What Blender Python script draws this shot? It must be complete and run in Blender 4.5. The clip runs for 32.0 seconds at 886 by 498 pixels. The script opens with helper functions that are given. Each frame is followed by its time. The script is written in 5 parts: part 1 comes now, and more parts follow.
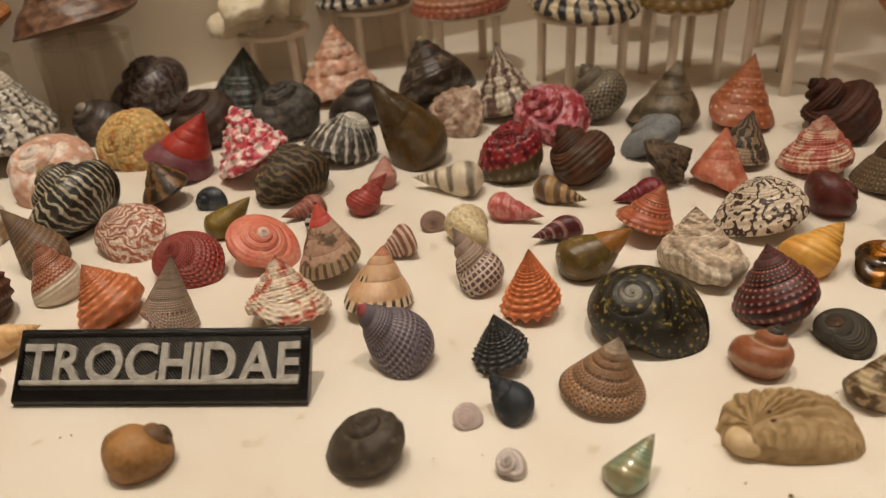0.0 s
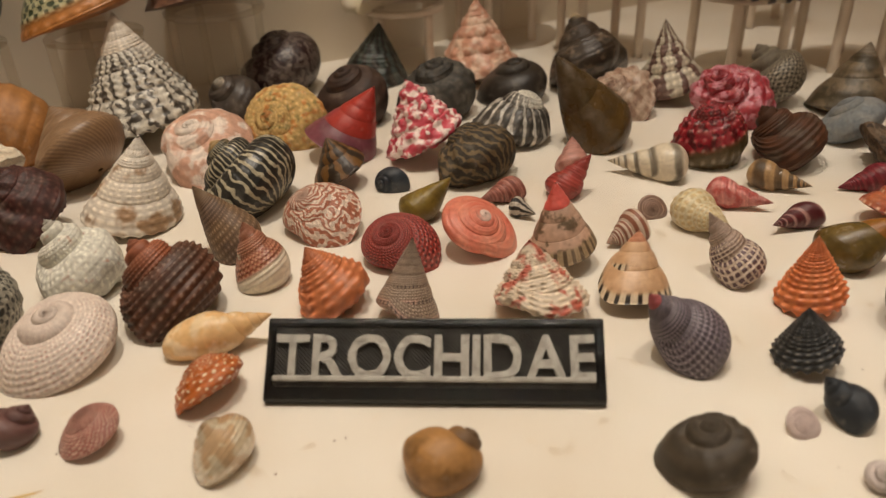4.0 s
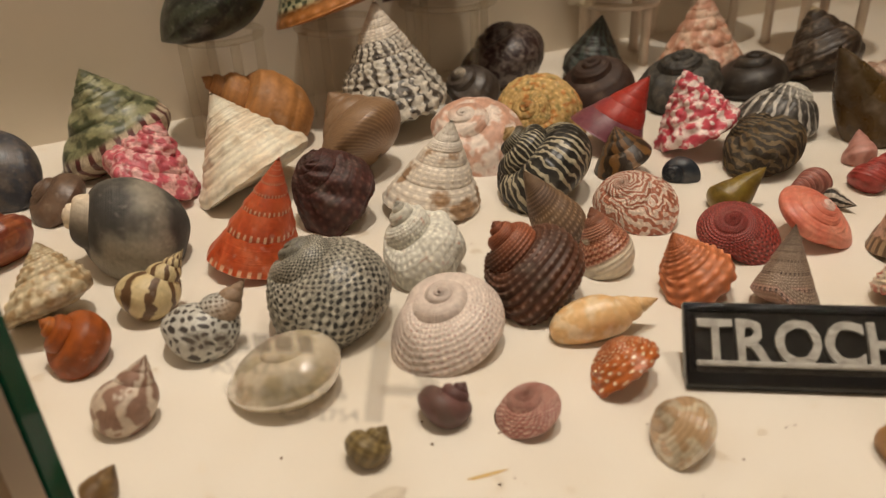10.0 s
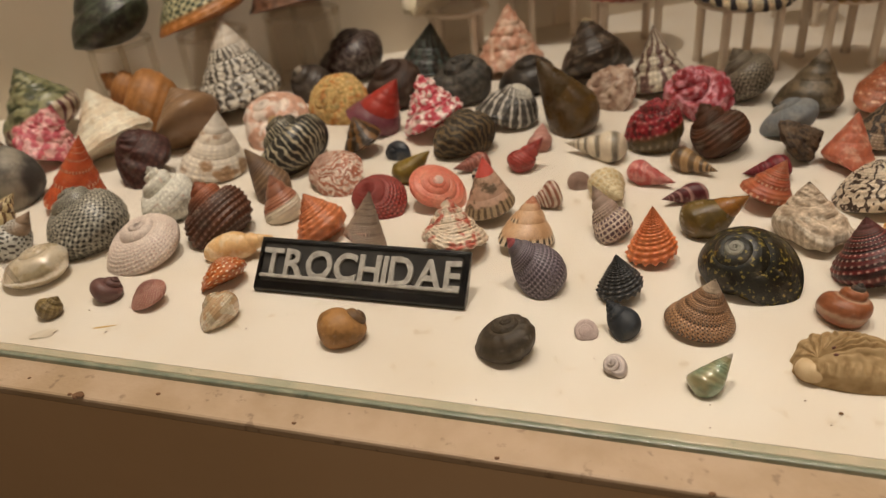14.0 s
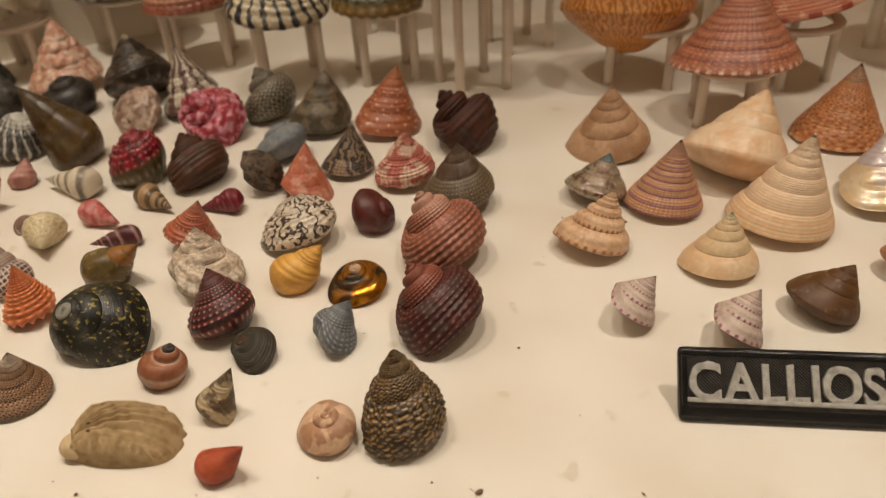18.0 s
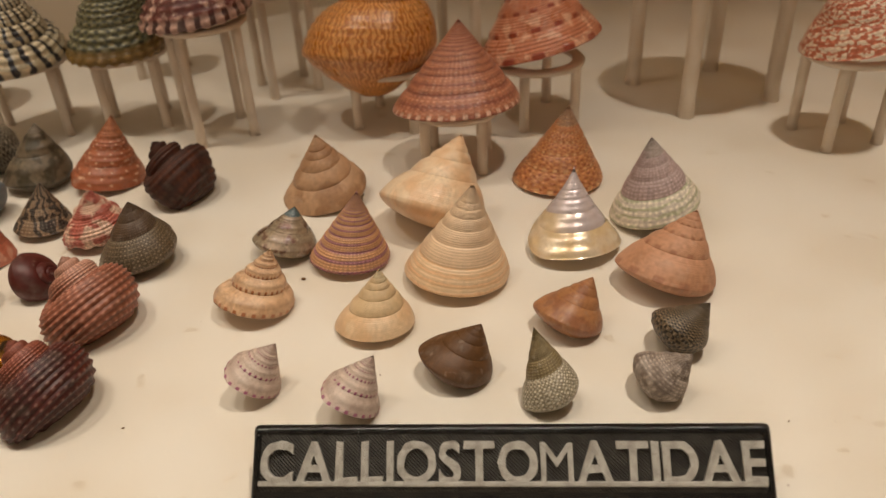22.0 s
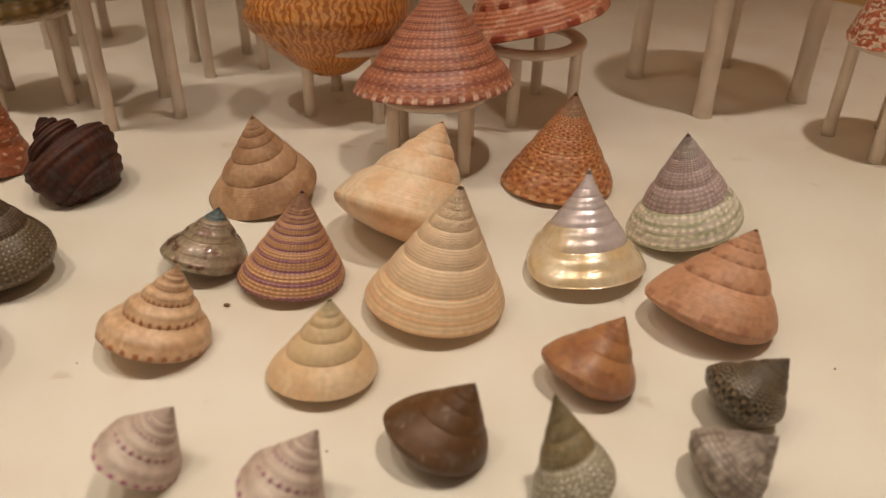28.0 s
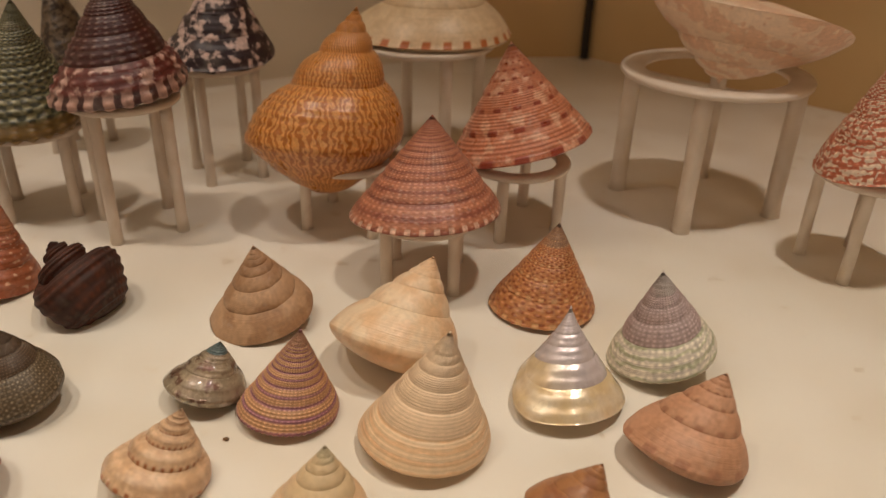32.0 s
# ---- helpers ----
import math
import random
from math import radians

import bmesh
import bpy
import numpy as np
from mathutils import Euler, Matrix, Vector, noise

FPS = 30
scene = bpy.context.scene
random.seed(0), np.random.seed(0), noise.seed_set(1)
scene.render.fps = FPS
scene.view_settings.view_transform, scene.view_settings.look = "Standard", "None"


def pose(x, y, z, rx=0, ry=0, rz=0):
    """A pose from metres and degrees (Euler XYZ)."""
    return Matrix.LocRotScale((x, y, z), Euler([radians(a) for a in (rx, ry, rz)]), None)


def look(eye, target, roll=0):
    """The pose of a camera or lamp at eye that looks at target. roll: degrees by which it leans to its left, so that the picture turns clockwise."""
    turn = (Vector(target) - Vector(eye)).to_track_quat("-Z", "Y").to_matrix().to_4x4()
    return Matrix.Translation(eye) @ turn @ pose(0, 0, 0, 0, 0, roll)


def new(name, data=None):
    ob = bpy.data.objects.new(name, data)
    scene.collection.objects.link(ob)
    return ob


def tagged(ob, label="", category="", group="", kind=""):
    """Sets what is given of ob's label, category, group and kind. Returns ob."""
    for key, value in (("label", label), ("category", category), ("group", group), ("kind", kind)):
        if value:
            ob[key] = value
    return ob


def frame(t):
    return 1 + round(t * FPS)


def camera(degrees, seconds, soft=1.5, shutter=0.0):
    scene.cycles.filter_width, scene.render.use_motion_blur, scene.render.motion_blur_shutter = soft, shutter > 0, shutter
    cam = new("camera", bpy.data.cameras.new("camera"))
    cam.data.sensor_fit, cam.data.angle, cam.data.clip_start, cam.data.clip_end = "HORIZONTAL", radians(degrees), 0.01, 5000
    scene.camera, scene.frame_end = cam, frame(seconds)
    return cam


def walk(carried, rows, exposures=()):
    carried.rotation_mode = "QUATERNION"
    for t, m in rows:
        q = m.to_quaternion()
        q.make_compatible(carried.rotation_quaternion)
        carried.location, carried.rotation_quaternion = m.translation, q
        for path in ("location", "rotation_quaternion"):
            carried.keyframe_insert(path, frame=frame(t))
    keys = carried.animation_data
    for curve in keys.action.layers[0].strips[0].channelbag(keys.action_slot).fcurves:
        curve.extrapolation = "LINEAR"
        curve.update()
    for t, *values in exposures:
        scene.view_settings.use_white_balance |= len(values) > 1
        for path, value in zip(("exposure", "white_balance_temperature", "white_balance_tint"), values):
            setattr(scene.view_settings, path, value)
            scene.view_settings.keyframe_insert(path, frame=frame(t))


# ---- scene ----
cam = camera(60.20, 32.0, 1.3)
cam.data.dof.use_dof, cam.data.dof.focus_distance, cam.data.dof.aperture_fstop = True, 0.20, 18.0
METRES, EYE, TILT, LEAN, TURN = 1.0, 0.0, 0.0, 0.0, 0.0
ROWS = [
    (0.0, 0.00102, 0.00007, 0.10932, 3.165, -30.278, 2.879),
    (0.5, -0.00888, 0.00223, 0.10745, 3.184, -30.328, 2.575),
    (1.0, -0.01693, 0.00319, 0.10564, 3.142, -30.406, 2.253),
    (1.5, -0.02542, 0.00404, 0.10352, 2.964, -30.417, 2.040),
    (2.0, -0.03529, 0.00523, 0.10016, 2.927, -30.369, 2.025),
    (2.5, -0.04136, 0.00872, 0.10034, 2.958, -30.410, 2.061),
    (3.0, -0.04734, 0.00846, 0.10229, 3.059, -30.442, 2.035),
    (3.5, -0.05587, 0.00934, 0.10040, 3.141, -30.448, 2.015),
    (4.0, -0.06100, 0.01135, 0.09986, 3.270, -30.452, 2.016),
    (4.5, -0.06754, 0.01261, 0.10126, 3.412, -30.434, 2.064),
    (6.5, -0.08847, 0.01351, 0.09966, 3.787, -30.654, 1.967),
    (7.0, -0.09497, 0.01245, 0.09742, 3.903, -30.590, 2.040),
    (7.5, -0.10152, 0.00876, 0.09540, 4.076, -30.361, 2.177),
    (8.0, -0.11112, 0.00877, 0.09581, 4.194, -30.254, 2.241),
    (8.5, -0.11709, 0.00989, 0.09711, 4.212, -30.247, 2.377),
    (9.0, -0.12339, 0.00897, 0.09709, 4.401, -30.237, 2.382),
    (9.5, -0.13272, 0.00589, 0.09645, 4.860, -30.086, 2.403),
    (10.0, -0.13611, 0.00543, 0.09719, 5.892, -29.948, 2.238),
    (10.5, -0.12283, -0.00354, 0.10254, 7.893, -29.351, 2.540),
    (11.0, -0.09814, -0.01367, 0.10892, 10.393, -28.744, 3.388),
    (11.5, -0.06748, -0.02518, 0.12637, 12.563, -28.331, 4.580),
    (12.0, -0.05174, -0.02943, 0.13167, 14.028, -28.605, 5.198),
    (12.5, -0.03167, -0.03768, 0.13665, 15.307, -28.971, 5.496),
    (13.0, -0.01746, -0.04593, 0.13315, 16.252, -29.707, 5.433),
    (13.5, 0.00071, -0.04725, 0.13014, 16.428, -30.716, 5.141),
    (14.0, 0.01152, -0.04234, 0.12697, 15.772, -31.803, 4.953),
    (14.5, 0.03449, -0.04079, 0.12636, 14.480, -32.926, 4.772),
    (15.0, 0.05890, -0.03652, 0.12705, 13.121, -33.656, 4.492),
    (15.5, 0.08251, -0.03037, 0.12844, 11.609, -34.471, 4.417),
    (17.5, 0.13887, -0.00176, 0.13463, 6.574, -34.149, 3.082),
    (18.0, 0.14762, 0.00220, 0.13266, 5.884, -34.588, 2.785),
    (18.5, 0.15950, 0.00653, 0.13141, 5.262, -35.665, 2.748),
    (19.0, 0.17335, 0.00854, 0.13140, 4.845, -36.493, 2.964),
    (19.5, 0.18916, 0.00847, 0.13152, 4.796, -36.572, 3.167),
    (20.0, 0.20397, 0.00883, 0.13405, 4.701, -36.372, 3.345),
    (20.5, 0.21859, 0.00978, 0.13462, 4.280, -36.076, 3.298),
    (21.0, 0.22817, 0.01439, 0.13598, 3.464, -35.377, 3.128),
    (21.5, 0.23058, 0.01895, 0.13405, 2.566, -34.363, 2.818),
    (22.0, 0.23140, 0.02297, 0.13027, 1.883, -32.777, 2.555),
    (22.5, 0.23240, 0.02842, 0.12482, 1.410, -31.786, 2.193),
    (23.0, 0.23022, 0.03299, 0.11884, 1.034, -31.740, 1.663),
    (23.5, 0.22825, 0.03903, 0.11519, 0.694, -32.250, 1.311),
    (24.0, 0.22537, 0.04598, 0.11077, 0.391, -32.794, 1.062),
    (24.5, 0.22603, 0.05034, 0.10696, 0.205, -33.222, 0.969),
    (26.5, 0.22425, 0.07202, 0.09176, -0.087, -33.787, 0.295),
    (27.0, 0.22336, 0.07293, 0.09465, -0.214, -33.363, -0.023),
    (27.5, 0.22310, 0.07294, 0.09759, -0.257, -32.893, -0.367),
    (28.0, 0.22359, 0.07215, 0.10220, -0.262, -32.210, -0.780),
    (28.5, 0.22328, 0.07131, 0.10567, -0.326, -31.450, -1.064),
    (29.0, 0.22292, 0.07189, 0.11166, -0.380, -30.909, -1.113),
    (29.5, 0.22380, 0.07217, 0.11610, -0.388, -30.378, -1.181),
    (30.0, 0.22498, 0.07223, 0.11922, -0.440, -29.867, -1.187),
    (30.5, 0.22476, 0.07243, 0.11941, -0.474, -29.384, -1.247),
    (31.0, 0.22416, 0.07238, 0.12178, -0.501, -28.923, -1.367),
    (31.5, 0.22256, 0.07241, 0.12343, -0.531, -28.489, -1.441),
    (32.0, 0.22354, 0.07250, 0.12456, -0.591, -28.028, -1.486),
]
walk(cam, [(t, pose(x, y, z, 90 + pitch, roll, yaw)) for t, x, y, z, yaw, pitch, roll in ROWS])

# ---- light: warm lamps in the case top, added fill in the dim front room
world = bpy.data.worlds.new("world")
scene.world = world
world.use_nodes = True
world.node_tree.nodes["Background"].inputs[0].default_value = (1.0, 0.78, 0.58, 1)
world.node_tree.nodes["Background"].inputs[1].default_value = 0.15


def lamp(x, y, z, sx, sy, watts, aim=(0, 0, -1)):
    light = bpy.data.lights.new("case_or_fill_lamp", "AREA")
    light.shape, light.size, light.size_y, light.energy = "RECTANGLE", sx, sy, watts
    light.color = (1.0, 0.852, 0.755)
    ob = new("case_or_fill_lamp", light)
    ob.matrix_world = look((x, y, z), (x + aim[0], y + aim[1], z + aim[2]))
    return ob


def spot(x, y, z, tx, ty, watts, spread, size=0.04):
    """A small lamp in the ceiling of the case, aimed at a point of the shelf."""
    ob = lamp(x, y, z, size, size, watts, (tx - x, ty - y, -z))
    ob.data.spread = radians(spread)


for lx, ly, tx, ty, power, spread in ((-0.14, 0.22, -0.34, 0.19, 1.3, 96), (0.09, 0.20, 0.04, 0.075, 0.225, 53), (0.41, 0.20, 0.395, 0.10, 0.55, 61)):
    spot(lx, ly, 0.80, tx, ty, power, spread, 0.055)
# unseen fill lamp, added before the glass to brighten the cabinet front
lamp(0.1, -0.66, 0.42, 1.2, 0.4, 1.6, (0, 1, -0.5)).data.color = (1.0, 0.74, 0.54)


# ---- materials
def lin(h):
    """A colour from its six hex digits."""
    c = [int(h[i : i + 2], 16) / 255 for i in (0, 2, 4)]
    return [v / 12.92 if v <= 0.04045 else ((v + 0.055) / 1.055) ** 2.4 for v in c] + [1.0]


class Nodes:
    """A small writer of node trees."""

    def __init__(self, name):
        self.mat = bpy.data.materials.new(name)
        self.mat.use_nodes = True
        self.tree = self.mat.node_tree
        self.bsdf = self.tree.nodes["Principled BSDF"]

    def put(self, socket, v):
        if isinstance(v, bpy.types.NodeSocket):
            self.tree.links.new(v, socket)
        else:
            socket.default_value = v

    def node(self, kind, **inputs):
        n = self.tree.nodes.new(kind)
        for k, v in inputs.items():
            self.put(n.inputs[k.replace("_", " ")], v)
        return n

    def m(self, op, a, b=0.0, c=0.0):
        n = self.tree.nodes.new("ShaderNodeMath")
        n.operation = op
        for i, v in enumerate((a, b, c)):
            self.put(n.inputs[i], v)
        return n.outputs[0]

    def step(self, v, lo, hi):
        n = self.tree.nodes.new("ShaderNodeMapRange")
        n.interpolation_type = "SMOOTHSTEP"
        for i, x in enumerate((v, lo, hi, 0.0, 1.0)):
            self.put(n.inputs[i], x)
        return n.outputs[0]

    def mix(self, f, a, b, mode="MIX"):
        n = self.tree.nodes.new("ShaderNodeMix")
        n.data_type, n.blend_type = "RGBA", mode
        self.put(n.inputs[0], f)
        self.put(n.inputs[6], a)
        self.put(n.inputs[7], b)
        return n.outputs[2]

    def noise(self, co, scale, detail=3.0):
        n = self.node("ShaderNodeTexNoise", Vector=co, Scale=scale, Detail=detail)
        return n.outputs[0]

    def coords(self):
        return self.tree.nodes.new("ShaderNodeTexCoord").outputs["Object"]

    def bump(self, height, strength, distance):
        n = self.node("ShaderNodeBump", Height=height, Strength=strength, Distance=distance)
        self.put(self.bsdf.inputs["Normal"], n.outputs[0])

    def set(self, **inputs):
        for k, v in inputs.items():
            self.put(self.bsdf.inputs[k.replace("_", " ")], v)
        return self.mat


MADE = {}


def shell_mat(pat, a, b, n=6, m=4, thr=0.5, wob=1.0, skew=0.25, tip="", tipu=2.0, low="", top="", stripe="", cords=4, beads=0, rough=0.36, irid=0.0, gold=0.0, pearl=0.0, rim="", rimn=30, worn=0.3, pit=0.7, rimlast=0, lowv=0.36, crest=0.12, trans=0.0):
    """A shell's surface along its coil: base and second colour in a pattern, with tip, base and spire colours, fine threads and wear."""
    key = (pat, a, b, n, m, thr, wob, skew, tip, tipu, low, top, stripe, cords, beads, rough, irid, gold, pearl, rim, rimn, worn, pit, rimlast, lowv, crest, trans)
    if key in MADE:
        return MADE[key]
    k = Nodes("shell_" + pat)
    uv = k.node("ShaderNodeSeparateXYZ", Vector=k.tree.nodes.new("ShaderNodeUVMap").outputs[0])
    u, v = uv.outputs[0], uv.outputs[1]
    co = k.coords()
    fine, broad = k.noise(co, 900.0, 4.0), k.noise(co, 160.0, 3.0)
    sway = k.m("MULTIPLY", k.m("SUBTRACT", k.noise(co, 260.0, 2.0), 0.5), wob * 6.0)
    lines = k.m("ADD", k.m("MULTIPLY", k.m("ADD", k.m("MULTIPLY", u, n), k.m("MULTIPLY", v, skew * n / 6)), 6.2832), sway)
    axial = k.m("COSINE", lines)
    spiral = k.m("COSINE", k.m("ADD", k.m("MULTIPLY", v, m * 10.47), k.m("MULTIPLY", sway, 0.3)))
    if pat == "flames":
        f = k.step(k.m("MULTIPLY_ADD", axial, 0.5, 0.5), thr - 0.14, thr + 0.14)
    elif pat == "spots":
        ragged = k.m("MULTIPLY_ADD", k.noise(co, 420.0, 4.0), 0.5, -0.25)
        f = k.step(k.m("ADD", k.m("MULTIPLY_ADD", k.m("MULTIPLY", axial, spiral), 0.5, 0.5), ragged), thr - 0.08, thr + 0.16)
    elif pat == "net":
        f = k.step(k.m("MULTIPLY_ADD", k.m("MAXIMUM", axial, spiral), 0.5, 0.5), thr + 0.1, thr + 0.32)
    elif pat == "bands":
        f = k.m("COSINE", k.m("ADD", k.m("MULTIPLY", v, n * 10.47), k.m("MULTIPLY", sway, 0.25)))
        f = k.m("MULTIPLY", k.step(k.m("MULTIPLY_ADD", f, 0.5, 0.5), thr - 0.25, thr + 0.25), k.m("MULTIPLY_ADD", broad, 0.9, 0.35))
    elif pat == "mottle":
        f = k.step(k.noise(co, 60.0 * n, 4.0), thr - 0.04, thr + 0.07)
    else:
        f = k.step(broad, 0.35, 0.65)
    col = k.mix(f, lin(a), lin(b))
    if top:
        col = k.mix(k.step(u, -0.9, -1.15), col, lin(top))
    if low:
        mask = k.m("MULTIPLY", k.step(v, lowv, lowv + 0.1), k.step(u, -1.02, -0.98))
        shade = lin(low)
        if stripe:
            shade = k.mix(k.step(k.m("COSINE", k.m("ADD", k.m("MULTIPLY", u, 150.8), k.m("MULTIPLY", sway, 0.4))), 0.0, 0.5), lin(low), lin(stripe))
        col = k.mix(mask, col, shade)
    elif stripe:
        col = k.mix(k.m("MULTIPLY", k.step(k.noise(co, 420.0, 3.0), 0.55, 0.62), 0.8), col, lin(stripe))
    if tip:
        col = k.mix(k.step(u, -tipu + 0.15, -tipu - 0.25), col, lin(tip))
    if rim:
        # dashes round the edge of each whorl
        dash = k.m("MULTIPLY", k.step(v, 0.46, 0.50), k.step(v, 0.65, 0.60))
        if rimlast:
            dash = k.m("MULTIPLY", dash, k.step(u, -0.98, -0.94))
        col = k.mix(k.m("MULTIPLY", dash, k.step(k.m("COSINE", k.m("MULTIPLY", u, rimn * 6.2832)), 0.1, 0.5)), col, lin(rim))
    # growth lines along the lip, grain and worn pale patches
    grow = k.m("MULTIPLY_ADD", k.m("SINE", k.m("MULTIPLY", k.m("ADD", u, k.m("MULTIPLY", broad, 0.05)), 260.0)), 0.02, 1.0)
    col = k.mix(k.m("MULTIPLY", k.step(broad, 0.54, 0.74), 0.2), col, k.mix(0.5, col, lin("d8ccba")))
    chalk = k.m("MULTIPLY", k.step(k.noise(co, 520.0, 6.0), 0.60, 0.70), worn)
    col = k.mix(chalk, col, k.mix(0.4, col, lin("d6ccbe")))
    col = k.mix(k.m("MULTIPLY", k.step(k.noise(co, 310.0, 5.0), 0.40, 0.30), worn * 0.8), col, k.mix(0.6, col, lin("2c2018")))
    tone = k.m("MULTIPLY", grow, k.m("MULTIPLY_ADD", fine, 0.4 + 1.1 * worn, 0.80 - 0.55 * worn))
    along = k.noise(k.node("ShaderNodeCombineXYZ", X=k.m("MULTIPLY", u, 46.0), Y=k.m("MULTIPLY", v, 3.0)).outputs[0], 1.0, 4.0)
    round_ = k.noise(k.node("ShaderNodeCombineXYZ", X=k.m("MULTIPLY", u, 1.5), Y=k.m("MULTIPLY", v, 55.0)).outputs[0], 1.0, 3.0)
    streak = 0.25 if rough > 0.2 else 0.08
    tone = k.m("MULTIPLY", tone, k.m("ADD", k.m("MULTIPLY_ADD", along, streak, 1.0 - streak), k.m("MULTIPLY", round_, streak)))
    col = k.mix(1.0, col, k.node("ShaderNodeCombineColor", Red=tone, Green=tone, Blue=tone).outputs[0], "MULTIPLY")
    h = k.m("ADD", k.m("MULTIPLY", fine, 0.35), k.m("ADD", k.m("MULTIPLY", round_, streak * 2.4), k.m("MULTIPLY", along, streak * 1.4)))
    if cords:
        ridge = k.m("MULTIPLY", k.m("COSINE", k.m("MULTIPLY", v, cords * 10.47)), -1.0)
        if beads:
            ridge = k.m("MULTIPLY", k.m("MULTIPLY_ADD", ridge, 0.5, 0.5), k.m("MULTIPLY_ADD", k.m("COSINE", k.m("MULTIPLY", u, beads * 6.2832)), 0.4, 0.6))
        h = k.m("ADD", h, k.m("MULTIPLY", ridge, 0.8 if beads else 0.4))
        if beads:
            # paler tint on the bead crests
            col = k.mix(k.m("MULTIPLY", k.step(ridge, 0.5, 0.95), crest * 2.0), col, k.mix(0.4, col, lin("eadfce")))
        # shade between cords and beads is put into the colour: grooves darker
        groove_shade = k.m("MULTIPLY_ADD", ridge, 1.2 - pit if beads else 0.08, pit if beads else 0.95)
        col = k.mix(1.0, col, k.node("ShaderNodeCombineColor", Red=groove_shade, Green=groove_shade, Blue=groove_shade).outputs[0], "MULTIPLY")
    k.bump(h, 0.8, 0.00024)
    k.set(Base_Color=col, Roughness=k.m("ADD", k.m("MULTIPLY_ADD", broad, 0.25, rough - 0.1), k.m("MULTIPLY", chalk, 0.4)), IOR=1.5)
    if trans:
        k.set(Transmission_Weight=trans)
    if gold:
        glow = k.step(k.noise(co, 120.0, 2.0), 0.42, 0.6)
        k.set(Base_Color=k.mix(glow, col, lin("b8761c")), Metallic=k.m("MULTIPLY", glow, 0.85))
    if irid or pearl:
        k.set(Metallic=0.06 + 0.2 * irid + 0.3 * pearl, Thin_Film_Thickness=k.m("MULTIPLY_ADD", broad, 420.0, 260.0), Thin_Film_IOR=1.45, Coat_Weight=0.6, Coat_Roughness=0.08)
    MADE[key] = k.mat
    return k.mat


def paint(name, a, b, rough, scale, bump=0.0002, speck="", metal=0.0):
    """Painted, plastic or printed surface with broad and fine variation and small stains."""
    k = Nodes(name)
    co = k.coords()
    broad, fine = k.noise(co, scale, 4.0), k.noise(co, scale * 14, 3.0)
    col = k.mix(k.step(broad, 0.35, 0.7), lin(a), lin(b))
    if speck:
        col = k.mix(k.m("MULTIPLY", k.step(k.noise(co, scale * 5, 6.0), 0.62, 0.72), 0.5), col, lin(speck))
    k.bump(fine, 0.35, bump)
    return k.set(Base_Color=col, Roughness=k.m("MULTIPLY_ADD", fine, 0.2, rough - 0.1), Metallic=metal)


SHELF = paint("white_shelf_paint", "e6dfd3", "dcd2c2", 0.34, 26.0, 0.00005, "c2b195")
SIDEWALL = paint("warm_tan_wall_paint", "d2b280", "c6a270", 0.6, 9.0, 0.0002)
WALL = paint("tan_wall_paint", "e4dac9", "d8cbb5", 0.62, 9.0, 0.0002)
LIP = paint("beige_lip_paint", "b8a284", "aa9372", 0.55, 60.0, 0.0003, "6d5840")
FRONT = paint("brown_front_paint", "d2b58e", "c6a880", 0.5, 8.0, 0.0002)
STOOL = paint("white_printed_plastic", "ddd0c0", "d2c3b0", 0.38, 120.0, 0.0002)
BLACK = paint("black_printed_plastic", "08080a", "101011", 0.14, 300.0, 0.0003)
LETTER = paint("grey_letter_paint", "b4b0a8", "96928a", 0.45, 500.0, 0.0003, "5f5c58")
# greyer than the sign's black: gloss glints of the lines put into the colour
INFILL = paint("printed_lines_with_glint", "504e4c", "64615d", 0.2, 300.0, 0.0002)
MOUTH = paint("shell_mouth", "8a7460", "6a5542", 0.3, 300.0, 0.0002)
DIRT = paint("dirt_crumb", "7a5a3c", "503a26", 0.9, 500.0, 0.0003)
ROOM = paint("room_wall", "6b5a48", "625240", 0.8, 3.0, 0.0002)
FLAKE = paint("pale_flake", "d5cab8", "c4b8a6", 0.3, 300.0, 0.0001)
YELLOW = paint("yellow_stain", "d0b070", "c4a050", 0.6, 400.0, 0.0001)


def clear(name, tint, gloss_rough, ior=1.5, share=1.0, body=0.0, body_colour="cfd6cc"):
    """Clear glass or acrylic: see-through, with a mirror sheen that grows at a slant and a faint body of its own."""
    k = Nodes(name)
    t = k.tree
    see = k.node("ShaderNodeBsdfTransparent", Color=lin(tint))
    sheen = k.node("ShaderNodeBsdfGlossy", Roughness=gloss_rough)
    face = k.node("ShaderNodeLayerWeight", Blend=0.5).outputs["Facing"]
    fres = k.m("MULTIPLY_ADD", k.m("POWER", face, 5.0), 0.9, 0.04)
    mixed = t.nodes.new("ShaderNodeMixShader")
    k.put(mixed.inputs[0], k.m("MULTIPLY", fres, share))
    t.links.new(see.outputs[0], mixed.inputs[1])
    t.links.new(sheen.outputs[0], mixed.inputs[2])
    last = mixed
    if body:
        last = t.nodes.new("ShaderNodeMixShader")
        solid = k.node("ShaderNodeBsdfDiffuse", Color=lin(body_colour))
        last.inputs[0].default_value = body
        t.links.new(mixed.outputs[0], last.inputs[1])
        t.links.new(solid.outputs[0], last.inputs[2])
    t.links.new(last.outputs[0], t.nodes["Material Output"].inputs[0])
    return k.mat


